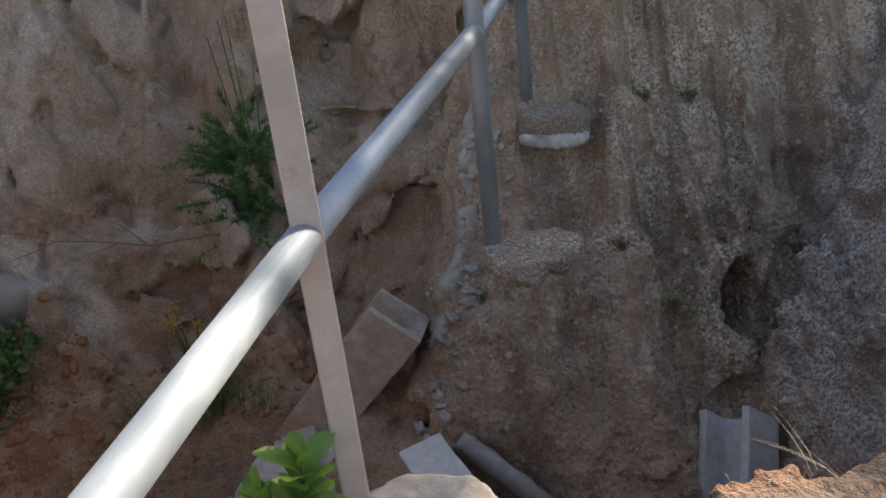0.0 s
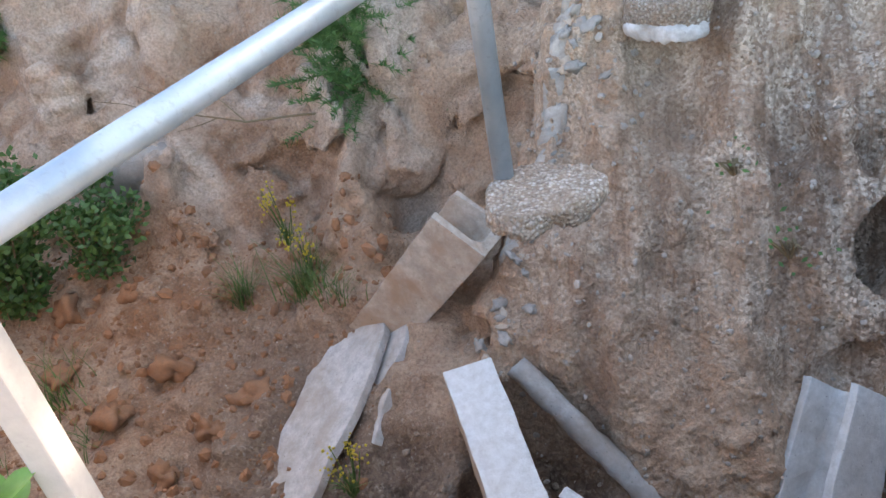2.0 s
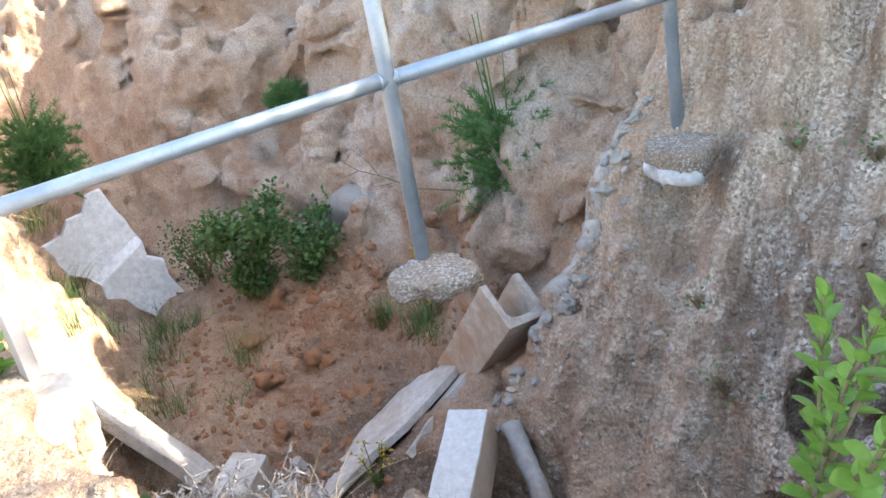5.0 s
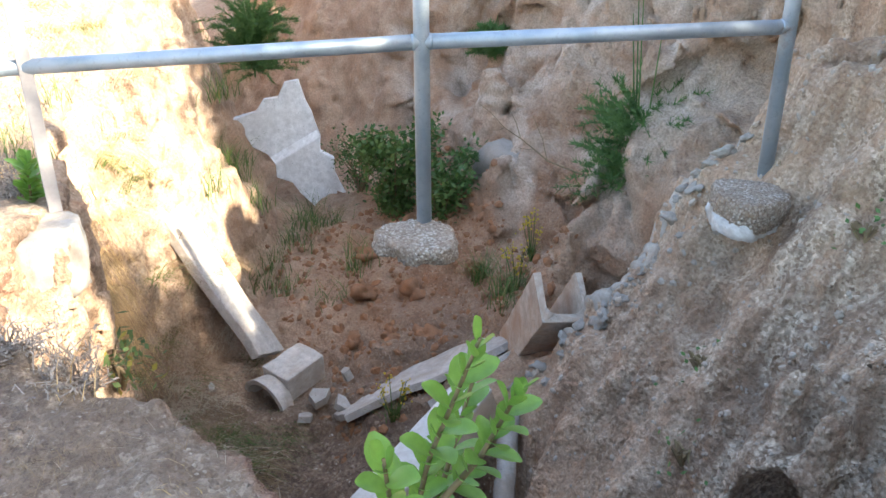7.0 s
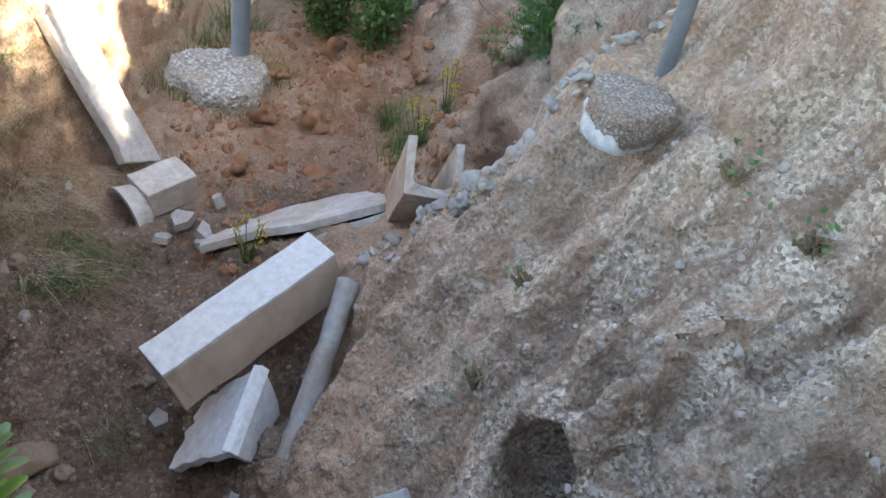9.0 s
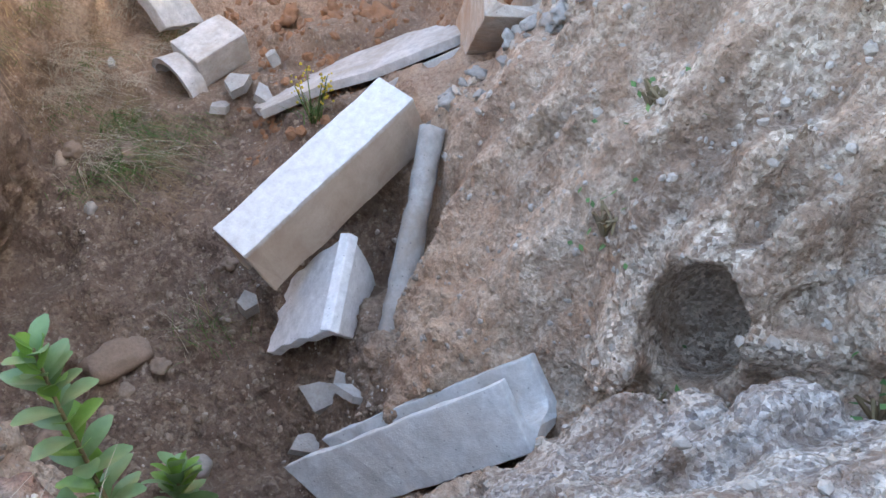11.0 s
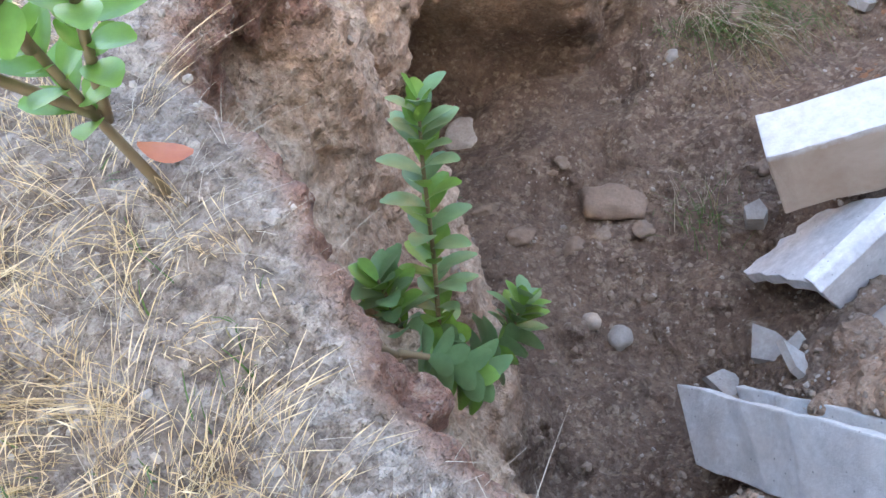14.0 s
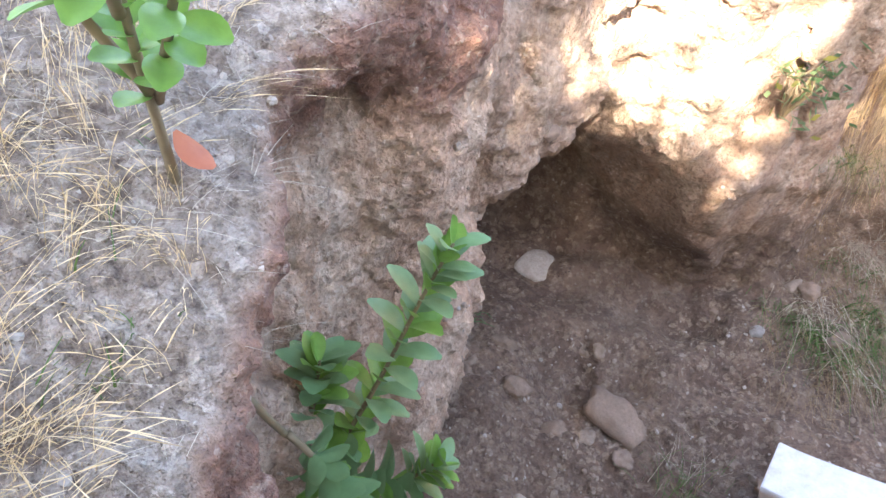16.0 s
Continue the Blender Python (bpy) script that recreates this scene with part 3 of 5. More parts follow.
def rock_mesh(size, seed, rough=0.25, level=3):
    bm = bmesh.new()
    bmesh.ops.create_icosphere(bm, subdivisions=level, radius=1)
    for v in bm.verts:
        q = v.co * 1.1 + Vector((seed * 3.1, seed, -seed))
        k = 1 + rough * noise.noise(q) + 0.5 * rough * noise.noise(q * 2.7) + 0.2 * rough * noise.noise(q * 7)
        v.co = Vector((v.co.x * size[0], v.co.y * size[1], v.co.z * size[2])) * k
    return bm


def profile_solid(profile, length, cuts=10):
    """A bar along x with the closed outline profile (y, z)."""
    bm = bmesh.new()
    rings = [[bm.verts.new((length * k / cuts, y, z)) for y, z in profile] for k in range(cuts + 1)]
    n = len(profile)
    for a, b in zip(rings, rings[1:]):
        for k in range(n):
            bm.faces.new((a[k], a[(k + 1) % n], b[(k + 1) % n], b[k]))
    for end in (rings[0][::-1], rings[-1]):
        bm.faces.new(end)
    bmesh.ops.recalc_face_normals(bm, faces=bm.faces)
    return bm


def soften(bm, width=0.008):
    sharp = [e for e in bm.edges if len(e.link_faces) == 2 and e.calc_face_angle(0) > 0.6]
    bmesh.ops.bevel(bm, geom=sharp, offset=width, segments=2, affect="EDGES", profile=0.6)

# ---- steel railing that hangs over the gully ----


def railing():
    base = thing("railing", Matrix(), "galvanised steel pipe railing hanging over the gully by its footings", "railing")
    posts = (((0.752, 2.405), 0.26, 2.05), ((1.191, 3.825), 0.12, 2.1), ((1.570, 5.275), 0.27, 2.15))
    r = 0.0315
    (x, y), low, high = posts[0]
    bm = bmesh.new()
    bmesh.ops.create_cube(bm, size=1, matrix=Matrix.Translation((x, y, (low + high) / 2)) @ Matrix.Rotation(radians(8), 4, "Z") @ Matrix.Diagonal((0.050, 0.050, high - low, 1)))
    soften(bm, 0.004)
    # sunlight is put into this post's paler colour; the other posts keep STEEL
    part("post", bm, STEEL_SUNLIT, base, "painted square steel post, coloured paler for the sun on it")
    for (x, y), low, high in posts[1:]:
        part("post", tube(bmesh.new(), [(x, y, low), (x, y, high)], r, 20), STEEL, base, smooth=True)
    ends = [(-0.05, -0.45, 0.72), (0.752, 2.405, 0.862), (1.191, 3.825, 0.925), (1.57, 5.275, 0.945)]
    for a, b in zip(ends, ends[1:]):
        a, b = Vector(a), Vector(b)
        part("rail", tube(bmesh.new(), [a, a.lerp(b, 0.5), b], 0.0300, 20), STEEL, base, smooth=True)
        ring = (b - a).normalized()
        for p, s in ((a, 1), (b, -1)):
            if p.y < 3:
                continue
            q = p + ring * s * 0.034
            part("weld", tube(bmesh.new(), [q - ring * 0.006, q, q + ring * 0.006], [0.0302, 0.0330, 0.0302], 14), STEEL, base, smooth=True)

    def footing(cx, cy, top, sx, sy, thick, seed, mat, label):
        # a poured lump: irregular outline, flat top with gravel, rounded shoulder, rough underside
        bm = bmesh.new()
        outline = ((0.0, 0.0), (0.35, 0.0), (0.65, 0.0), (0.85, 0.005), (0.95, 0.02), (1.0, 0.25), (0.99, 0.6), (0.93, 0.9), (0.75, 1.0), (0.4, 1.05), (0.0, 1.0))
        n, rings = 48, []
        for rr, dd in outline:
            ring = []
            for k in range(n):
                a = 2 * math.pi * k / n
                edge = 1 + 0.09 * math.sin(2 * a + seed) + 0.07 * math.sin(3 * a + 2 * seed) + 0.035 * math.sin(5 * a - seed) + 0.02 * math.sin(9 * a)
                ring.append(bm.verts.new((cx + sx * rr * edge * math.cos(a), cy + sy * rr * edge * math.sin(a), top - thick * dd)))
            rings.append(ring)
        for a, b in zip(rings, rings[1:]):
            for k in range(n):
                bm.faces.new((a[k], b[k], b[(k + 1) % n], a[(k + 1) % n]))
        bmesh.ops.remove_doubles(bm, verts=bm.verts, dist=1e-5)
        bmesh.ops.subdivide_edges(bm, edges=bm.edges, cuts=1, use_grid_fill=True)
        for v in bm.verts:
            low = min(1, max(0, (top - v.co.z) / thick))
            v.co += (0.008 + 0.016 * low) * noise.noise_vector(v.co * 12 + Vector((seed, 0, 0))) + (0.007 + 0.006 * low) * noise.noise_vector(v.co * 45)
        return part("footing", bm, mat, base, label, True)

    footing(1.315, 3.75, 0.185, 0.165, 0.165, 0.08, 0.6, GRAVELLY, "irregular grey concrete footing with gravel")
    footing(1.68, 5.10, 0.30, 0.16, 0.16, 0.14, 2.2, GRAVELLY, "crumbling concrete footing with a white underside")
    footing(1.672, 5.088, 0.210, 0.153, 0.153, 0.075, 2.2, LIME_CRUST, "white limy underside of the footing")
    footing(0.90, 2.33, 0.29, 0.17, 0.16, 0.30, 4.0, FOOTING, "sunlit earth-stained concrete footing")


railing()

# ---- concrete pieces in the gully ----


def channel_piece(name, m, dims, label, mats, chip=0.0, seed=0.0, slant=0.0):
    """Precast gutter along x, open towards z, rounded inside. dims: length, width, height."""
    length, w, h = dims
    wall, foot, r, inner = 0.042, 0.05, 0.05, w / 2 - 0.042
    arc = [(inner - r + r * math.cos(a), foot + r - r * math.sin(a)) for a in (k * math.pi / 8 for k in range(5))]
    half = [(w / 2, 0.0), (w / 2, h), (inner, h)] + arc
    bm = profile_solid(half + [(-y, z) for y, z in half[::-1]], length, 16)
    soften(bm, 0.006)
    for v in bm.verts:
        f = 1 - v.co.x / length
        if v.co.x < 0.03 or v.co.x > length - 0.03:
            v.co.x += chip * noise.noise(v.co * 9 + Vector((seed, 0, 0)))
        v.co.x += slant * f * (h - v.co.z) / h
        v.co += 0.008 * noise.noise_vector(v.co * 8 + Vector((seed, seed, 0))) + 0.004 * noise.noise_vector(v.co * 30)
    ob = tagged(part(name, bm, mats[0]), label, "channel", "fallen drainage channels")
    ob.matrix_basis = m
    return ob


# gutter leaning at the end of the gully
channel_piece("drain_channel", frame_from((2.16, 3.64, -1.795), (0.275, 0.693, 0.666), (-0.583, 0.671, -0.458)), (0.98, 0.28, 0.23),
              "grey precast concrete drain channel leaning against the slope", (CONCRETE, CONCRETE), 0.02, 1.0, 0.12)
# upside-down channel, its flat underside showing
channel_piece("drain_channel", frame_from((0.81, 4.25, -0.965), (0.44, -0.835, -0.30), (-0.87, -0.48, -0.06)), (0.95, 0.22, 0.29),
              "overturned concrete drain channel with a pale flat base", (SOILED, SOILED), 0.02, 2.0)
# channel still hanging from the old line
channel_piece("drain_channel", frame_from((0.90, 4.74, -0.66), (-0.645, 0.106, -0.763), (-0.068, -0.288, 0.02)), (0.98, 0.28, 0.30),
              "earth-stained concrete drain channel still stuck in the slope", (CONCRETE_WARM, CONCRETE_WARM), 0.05, 3.0)


def plank(name, pts, width_dir, width, thick, label, category, mat, seed, jag=0.03, rows=10, cols=6):
    """A thin broken sheet of concrete along the points pts, lying on the ground, with ragged edges."""
    pts = [Vector(p) for p in pts]
    bm = bmesh.new()
    wd = Vector(width_dir).normalized()
    grid = {}
    for i in range(rows + 1):
        f = i / rows * (len(pts) - 1)
        k = min(int(f), len(pts) - 2)
        p = pts[k].lerp(pts[k + 1], f - k)
        d = (pts[k + 1] - pts[k]).normalized()
        n = d.cross(wd).normalized()
        if n.z < 0:
            n = -n
        wide = width(i / rows) if callable(width) else width
        for j in range(cols + 1):
            s = j / cols - 0.5
            q = p + wd * s * wide
            if j in (0, cols):
                q += wd * math.copysign(jag, s) * noise.noise(Vector((i * 0.9, seed, j)))
            if i in (0, rows):
                q += d * jag * 1.6 * noise.noise(Vector((j * 1.3, seed, i)))
            q += n * 0.02 * noise.noise(q * 3)
            for side in (0, 1):
                grid[i, j, side] = bm.verts.new(q - n * thick * side)
    for i in range(rows):
        for j in range(cols):
            bm.faces.new([grid[i + a, j + b, 0] for a, b in ((0, 0), (0, 1), (1, 1), (1, 0))])
            bm.faces.new([grid[i + a, j + b, 1] for a, b in ((0, 0), (1, 0), (1, 1), (0, 1))])
    for i in range(rows):
        for j in (0, cols):
            bm.faces.new([grid[i, j, 0], grid[i + 1, j, 0], grid[i + 1, j, 1], grid[i, j, 1]])
    for j in range(cols):
        for i in (0, rows):
            bm.faces.new([grid[i, j, 0], grid[i, j + 1, 0], grid[i, j + 1, 1], grid[i, j, 1]])
    bmesh.ops.recalc_face_normals(bm, faces=bm.faces)
    soften(bm, thick * 0.12)
    return tagged(part(name, bm, mat), label, category)


# old lining that still lies below the hanging channel
plank("concrete_sheet", [(0.02, 4.74, -1.22), (-0.10, 4.40, -1.38), (-0.14, 4.05, -1.50), (-0.06, 3.70, -1.60)], (0.85, 0.1, 0.40),
      lambda f: 0.24 + 0.50 * math.sin(math.pi * min(1, 0.2 + f * 0.8)), 0.05, "bleached sheet of broken gutter lining on the soil", "concrete slab", CONCRETE_WHITE, 3.3)
plank("concrete_sheet", [(0.36, 4.80, -1.08), (0.29, 4.50, -1.25), (0.24, 4.15, -1.45)], (0.7, 0.1, 0.65), 0.20, 0.05,
      "narrow broken strip of concrete gutter lining", "concrete slab", CONCRETE_WHITE, 5.1, 0.05)
# strip of concrete edging down the sunny bank
plank("concrete_edging", [(-1.45, 2.72, 0.05), (-1.12, 2.96, -0.55), (-0.93, 3.18, -1.0), (-0.74, 3.42, -1.46)], (0.55, -0.55, 0.30), 0.30, 0.07,
      "pale concrete edging running down the grassy bank", "edging", CONCRETE_WHITE, 7.0, 0.01, 14)
# pale slab lying among the weeds at the back
plank("concrete_slab", [(-3.07, 3.90, -0.26), (-2.99, 4.14, -0.72), (-2.92, 4.44, -1.24)], (0.15, 0.60, 0.34), lambda f: 0.72 - 0.42 * f, 0.09,
      "pale broken concrete slab leaning among weeds", "concrete slab", LIMED, 9.0, 0.10)


def broken_corner():
    """Corner of a smashed channel lying with its edge up: two plates that meet at a ridge."""
    p, far = Vector((1.656, 3.712, -1.439)), Vector((1.279, 3.886, -1.314))
    base = thing("broken_channel", Matrix.Translation(p + Vector((-0.05, 0.05, -0.03))), "smashed corner of a concrete channel lying edge up", "channel", "fallen drainage channels")
    for name, c, d in (("base_plate", Vector((1.453, 3.446, -1.768)), Vector((1.14, 3.618, -1.68))), ("side_wall", Vector((1.50, 3.895, -1.82)), Vector((1.30, 3.99, -1.70)))):
        bm = bmesh.new()
        n = (far - p).cross(c - p).normalized()
        if n.z < 0:
            n = -n
        rows, cols, grid = 9, 7, {}
        for i in range(rows + 1):
            for j in range(cols + 1):
                f, g = i / rows, j / cols
                v = p.lerp(far, f).lerp(c.lerp(d, f), g) - p
                v += n * 0.012 * (1 - 4 * (g - 0.5) ** 2)
                if i in (0, rows) and j:
                    v += (far - p) * 0.07 * noise.noise(Vector((j * 0.9, i + 2.0, len(name))))
                if j == cols:
                    v += (c - p) * 0.08 * noise.noise(Vector((i * 0.9, 5.0, 1.0)))
                for side in (0, 1):
                    grid[i, j, side] = bm.verts.new(v - n * 0.045 * side)
        for i in range(rows):
            for j in range(cols):
                bm.faces.new([grid[i + a, j + b, 0] for a, b in ((0, 0), (0, 1), (1, 1), (1, 0))])
                bm.faces.new([grid[i + a, j + b, 1] for a, b in ((0, 0), (1, 0), (1, 1), (0, 1))])
        for i in range(rows):
            for j in (0, cols):
                bm.faces.new([grid[i, j, 0], grid[i + 1, j, 0], grid[i + 1, j, 1], grid[i, j, 1]])
        for j in range(cols):
            for i in (0, rows):
                bm.faces.new([grid[i, j, 0], grid[i, j + 1, 0], grid[i, j + 1, 1], grid[i, j, 1]])
        bmesh.ops.recalc_face_normals(bm, faces=bm.faces)
        soften(bm, 0.005)
        part(name, bm, LIMED, base)


broken_corner()


def pole():
    a, b, c = Vector((1.0, 4.36, -1.06)), Vector((1.55, 4.055, -1.49)), Vector((1.76, 3.92, -1.63))
    bm = bmesh.new()
    pts = [a.lerp(b, k / 14) for k in range(15)] + [b.lerp(c, k / 6) for k in range(1, 7)]
    tube(bm, pts, [0.053 + 0.004 * noise.noise(Vector((k * 0.8, 0, 3))) for k in range(14)] + [0.066] + [0.055 + 0.006 * math.sin(k * 2) for k in range(6)], 14)
    wobble(bm, 0.014, 11)
    wobble(bm, 0.006, 45)
    tagged(part("concrete_post", bm, FOOTING, smooth=True), "rough grey concrete post fallen against the slope", "post")


pole()


def half_pipe():
    """Short overturned trough: a flared arch at the mouth with a square block behind."""
    m = frame_from((-0.44, 3.30, -1.66), (-0.30, 0.52, 0.06), (-0.85, -0.5, 0.1))
    base = thing("trough_piece", m, "short overturned concrete trough with an arched mouth", "channel", "fallen drainage channels")
    bm = bmesh.new()
    n, rings = 14, []
    for x, r, h in ((-0.02, 0.20, 0.19), (0.03, 0.18, 0.18), (0.10, 0.16, 0.17)):
        for rr in (r, r - 0.035):
            rings.append([bm.verts.new((x + 0.008 * noise.noise(Vector((k, rr * 40, x))), -rr * math.cos(math.pi * k / n), h * math.sin(math.pi * k / n) * rr / r)) for k in range(n + 1)])
    order = (0, 2, 4, 5, 3, 1, 0)
    for a, b in zip(order, order[1:]):
        for k in range(n):
            bm.faces.new((rings[a][k], rings[a][k + 1], rings[b][k + 1], rings[b][k]))
    bmesh.ops.recalc_face_normals(bm, faces=bm.faces)
    part("arch", bm, CONCRETE_WHITE, base)
    bm = bmesh.new()
    bmesh.ops.create_cube(bm, size=1, matrix=Matrix.Translation((0.26, 0.0, 0.10)) @ Matrix.Diagonal((0.34, 0.24, 0.20, 1)))
    soften(bm, 0.012)
    bmesh.ops.subdivide_edges(bm, edges=bm.edges, cuts=2, use_grid_fill=True)
    wobble(bm, 0.008, 11)
    part("block", bm, CONCRETE_WHITE, base)


half_pipe()


def shard(center, size, turn, seed, label, mat, name="concrete_fragment"):
    bm = bmesh.new()
    n = 5
    ring = [(math.cos(2 * math.pi * k / n + seed) * (1 + 0.35 * math.sin(seed * 3 + k * 2.1)), math.sin(2 * math.pi * k / n + seed) * (1 + 0.3 * math.cos(seed + k * 1.7))) for k in range(n)]
    low = [bm.verts.new((x * size[0], y * size[1], 0)) for x, y in ring]
    high = [bm.verts.new((x * size[0] * 0.93, y * size[1] * 0.93, size[2])) for x, y in ring]
    bm.faces.new(low[::-1])
    bm.faces.new(high)
    for k in range(n):
        bm.faces.new((low[k], low[(k + 1) % n], high[(k + 1) % n], high[k]))
    soften(bm, 0.004)
    wobble(bm, 0.004, 20, seed)
    ob = tagged(part(name, bm, mat), label, "rubble", "concrete fragments")
    ob.matrix_basis = pose(center[0], center[1], max(center[2], ground(center[0], center[1]) - 0.02), *turn)
    return ob


for c, s, r, k in (((1.66, 3.71, -1.98), (0.11, 0.07, 0.04), (25, -10, 40), 1.0), ((1.77, 3.61, -2.04), (0.10, 0.06, 0.035), (10, 15, 100), 2.2),
                   ((1.80, 3.82, -1.98), (0.12, 0.05, 0.03), (-20, 20, 70), 3.1), ((1.70, 3.80, -1.92), (0.06, 0.05, 0.05), (30, 0, 10), 4.4),
                   ((1.13, 3.47, -1.80), (0.06, 0.05, 0.12), (10, 20, 30), 5.3), ((-0.30, 3.62, -1.62), (0.09, 0.07, 0.06), (15, 5, 60), 6.0),
                   ((-0.16, 3.76, -1.64), (0.10, 0.06, 0.05), (-8, 18, 20), 7.0), ((-0.22, 3.50, -1.70), (0.06, 0.05, 0.04), (0, 20, 130), 8.2),
                   ((-0.38, 3.86, -1.56), (0.05, 0.04, 0.07), (20, -15, 0), 9.4)):
    shard(c, s, r, k, "broken grey concrete fragment lying on the dirt", FRAGMENT)

# ---- rocks ----


def rock(name, center, size, turn, seed, label, mat, rough=0.3, group=""):
    ob = tagged(part(name, rock_mesh(size, seed, rough), mat, smooth=True), label, "rock", group)
    ob.matrix_basis = pose(*center, *turn)
    return ob


rock("rock", (-1.15, 6.36, 0.62), (0.16, 0.10, 0.09), (20, 10, 30), 1.3, "pale angular rock stuck in the cliff", PALE_ROCK, 0.6)
rock("rock", (-1.42, 5.52, -0.62), (0.26, 0.16, 0.24), (10, 0, 20), 2.3, "grey block of rock at the foot of the cliff", GREY_ROCK, 0.35)
rock("rock", (1.12, 2.855, ground(1.12, 2.855) + 0.015), (0.09, 0.15, 0.06), (0, 0, 20), 3.3, "flat brown lump of earth on the gully floor", EARTH, 0.4)
rock("rock", (1.73, 3.14, ground(1.73, 3.14) + 0.01), (0.055, 0.05, 0.045), (0, 0, 0), 4.3, "rounded grey stone on the gully floor", GREY_ROCK, 0.2)
rock("rock", (1.74, 3.03, ground(1.74, 3.03) + 0.01), (0.045, 0.035, 0.035), (0, 0, 50), 5.3, "small pale stone on the gully floor", PALE_ROCK, 0.25)
rock("rock", (1.03, 2.0, -1.915), (0.10, 0.085, 0.035), (-18, 10, 0), 6.3, "flat pale stone in the hollow", STONE, 0.25)
shard((-0.62, 2.98, ground(-0.62, 2.98)), (0.03, 0.025, 0.02), (10, 20, 0), 3.0, "small scrap of white plastic on the dirt", CONCRETE_WHITE, "plastic_scrap")
rock("rock", (0.33, 2.80, ground(0.33, 2.80)), (0.04, 0.03, 0.03), (0, 0, 10), 7.3, "small blue-grey stone on the dirt", GREY_ROCK, 0.3)
for k, (x, y, s) in enumerate(((-0.95, 4.55, 0.13), (-0.45, 4.45, 0.14), (-1.5, 4.35, 0.12), (-0.62, 4.25, 0.11), (-1.15, 4.2, 0.15), (-0.8, 4.0, 0.10), (-1.7, 4.75, 0.12), (-1.3, 4.85, 0.09))):
    rock("clod", (x, y, ground(x, y) + s * 0.15), (s * 0.75, s * 0.6, s * 0.5), (0, 8 * k, 40 * k), 10.0 + k, "orange clod of clay on the fallen soil", CLAY, 1.0, "clay clods")

lump_rng = random.Random(9)
for k in range(34):
    x, y, r = lump_rng.uniform(-0.2, 1.9), lump_rng.uniform(2.35, 3.5), 0.018 + 0.035 * lump_rng.random() ** 2
    rock("earth_lump", (x, y, ground(x, y) + 0.2 * r), (r * 1.3, r, r * 0.7), (0, 10 * k % 30, 47 * k), 80.0 + k * 2.3,
         "crumbled lump of earth on the gully floor" if k % 4 else "small rough stone on the gully floor", EARTH if k % 4 else GRIT, 0.7, "floor lumps")

# crust of old mortar along the spur: a broken band with chips beside it


def mortar_band():
    rng = random.Random(17)
    for k in range(8):
        y0, y1 = 4.70 + 0.085 * k + rng.uniform(0, 0.012), 4.70 + 0.085 * (k + 1) - rng.uniform(0.0, 0.015)
        bm = bmesh.new()
        rings = []
        for i in range(5):
            y = y0 + (y1 - y0) * i / 4
            cx = 0.87 + 0.56 * (y - 4.5) + 0.02 * math.sin(9 * y)
            wide = 0.055 + 0.02 * noise.noise(Vector((y * 9, 1.0, 0)))
            row = []
            for j in range(5):
                x = cx + wide * (j / 4 - 0.5) * 2
                z = 0.5 * (ground(x, y) + ground(cx, y)) + 0.022 * (1 - (j / 2 - 1) ** 2) - 0.004
                row.append((x, y, z))
            rings.append(row)
        top = [[bm.verts.new(Vector(p) + 0.008 * noise.noise_vector(Vector(p) * 30)) for p in row] for row in rings]
        low = [[bm.verts.new((p[0], p[1], p[2] - 0.07)) for p in row] for row in rings]
        for i in range(4):
            for j in range(4):
                bm.faces.new((top[i][j], top[i][j + 1], top[i + 1][j + 1], top[i + 1][j]))
        rim = [(0, j) for j in range(5)] + [(i, 4) for i in range(1, 5)] + [(4, j) for j in range(3, -1, -1)] + [(i, 0) for i in range(3, 0, -1)]
        for (i, j), (m, n) in zip(rim, rim[1:] + rim[:1]):
            bm.faces.new((top[i][j], low[i][j], low[m][n], top[m][n]))
        bmesh.ops.recalc_face_normals(bm, faces=bm.faces)
        tagged(part("mortar_crust", bm, MORTAR, smooth=True), "pale broken crust of old mortar on the spur", "mortar", "mortar crust")


mortar_band()
crust_rng = random.Random(4)
for k in range(46):
    f = k / 45
    y = 4.36 + 0.98 * f
    x = 0.90 + 0.56 * (y - 4.5) + crust_rng.gauss(0.03, 0.06)
    r = crust_rng.uniform(0.012, 0.036)
    rock("mortar_chip", (x, y, ground(x, y) + 0.0), (r * 1.4, r, r * 0.6), (40, crust_rng.uniform(-20, 20), crust_rng.uniform(0, 360)), 40.0 + k * 1.7,
         "pale chip of old mortar on the spur", GREY_ROCK if k % 3 else PALE_ROCK, 0.9, "mortar chips")

# ---- plants ----
leaf_rng = random.Random(11)


def leaf_mesh(name, length, width, fold, curl, mat):
    bm = bmesh.new()
    rows = []
    n = 7
    for i in range(n + 1):
        f = i / n
        w = width * 0.5 * (math.sin(math.pi * min(1, 0.03 + f ** 1.25 * 0.93)) ** 0.75) * (1 + 0.05 * math.sin(9 * f))
        z = curl * f * f
        rows.append([bm.verts.new((f * length, s * w, z + fold * w * abs(s))) for s in (-1, -0.5, 0, 0.5, 1)])
    for a, b in zip(rows, rows[1:]):
        for k in range(4):
            bm.faces.new((a[k], a[k + 1], b[k + 1], b[k]))
    me = bpy.data.meshes.new(name)
    bm.to_mesh(me)
    bm.free()
    me.polygons.foreach_set("use_smooth", np.ones(len(me.polygons), bool))
    me.materials.append(mat)
    return me


def path_point(pts, f):
    f = f * (len(pts) - 1)
    k = min(int(f), len(pts) - 2)
    a, b = Vector(pts[k]), Vector(pts[k + 1])
    return a.lerp(b, f - k), (b - a).normalized()


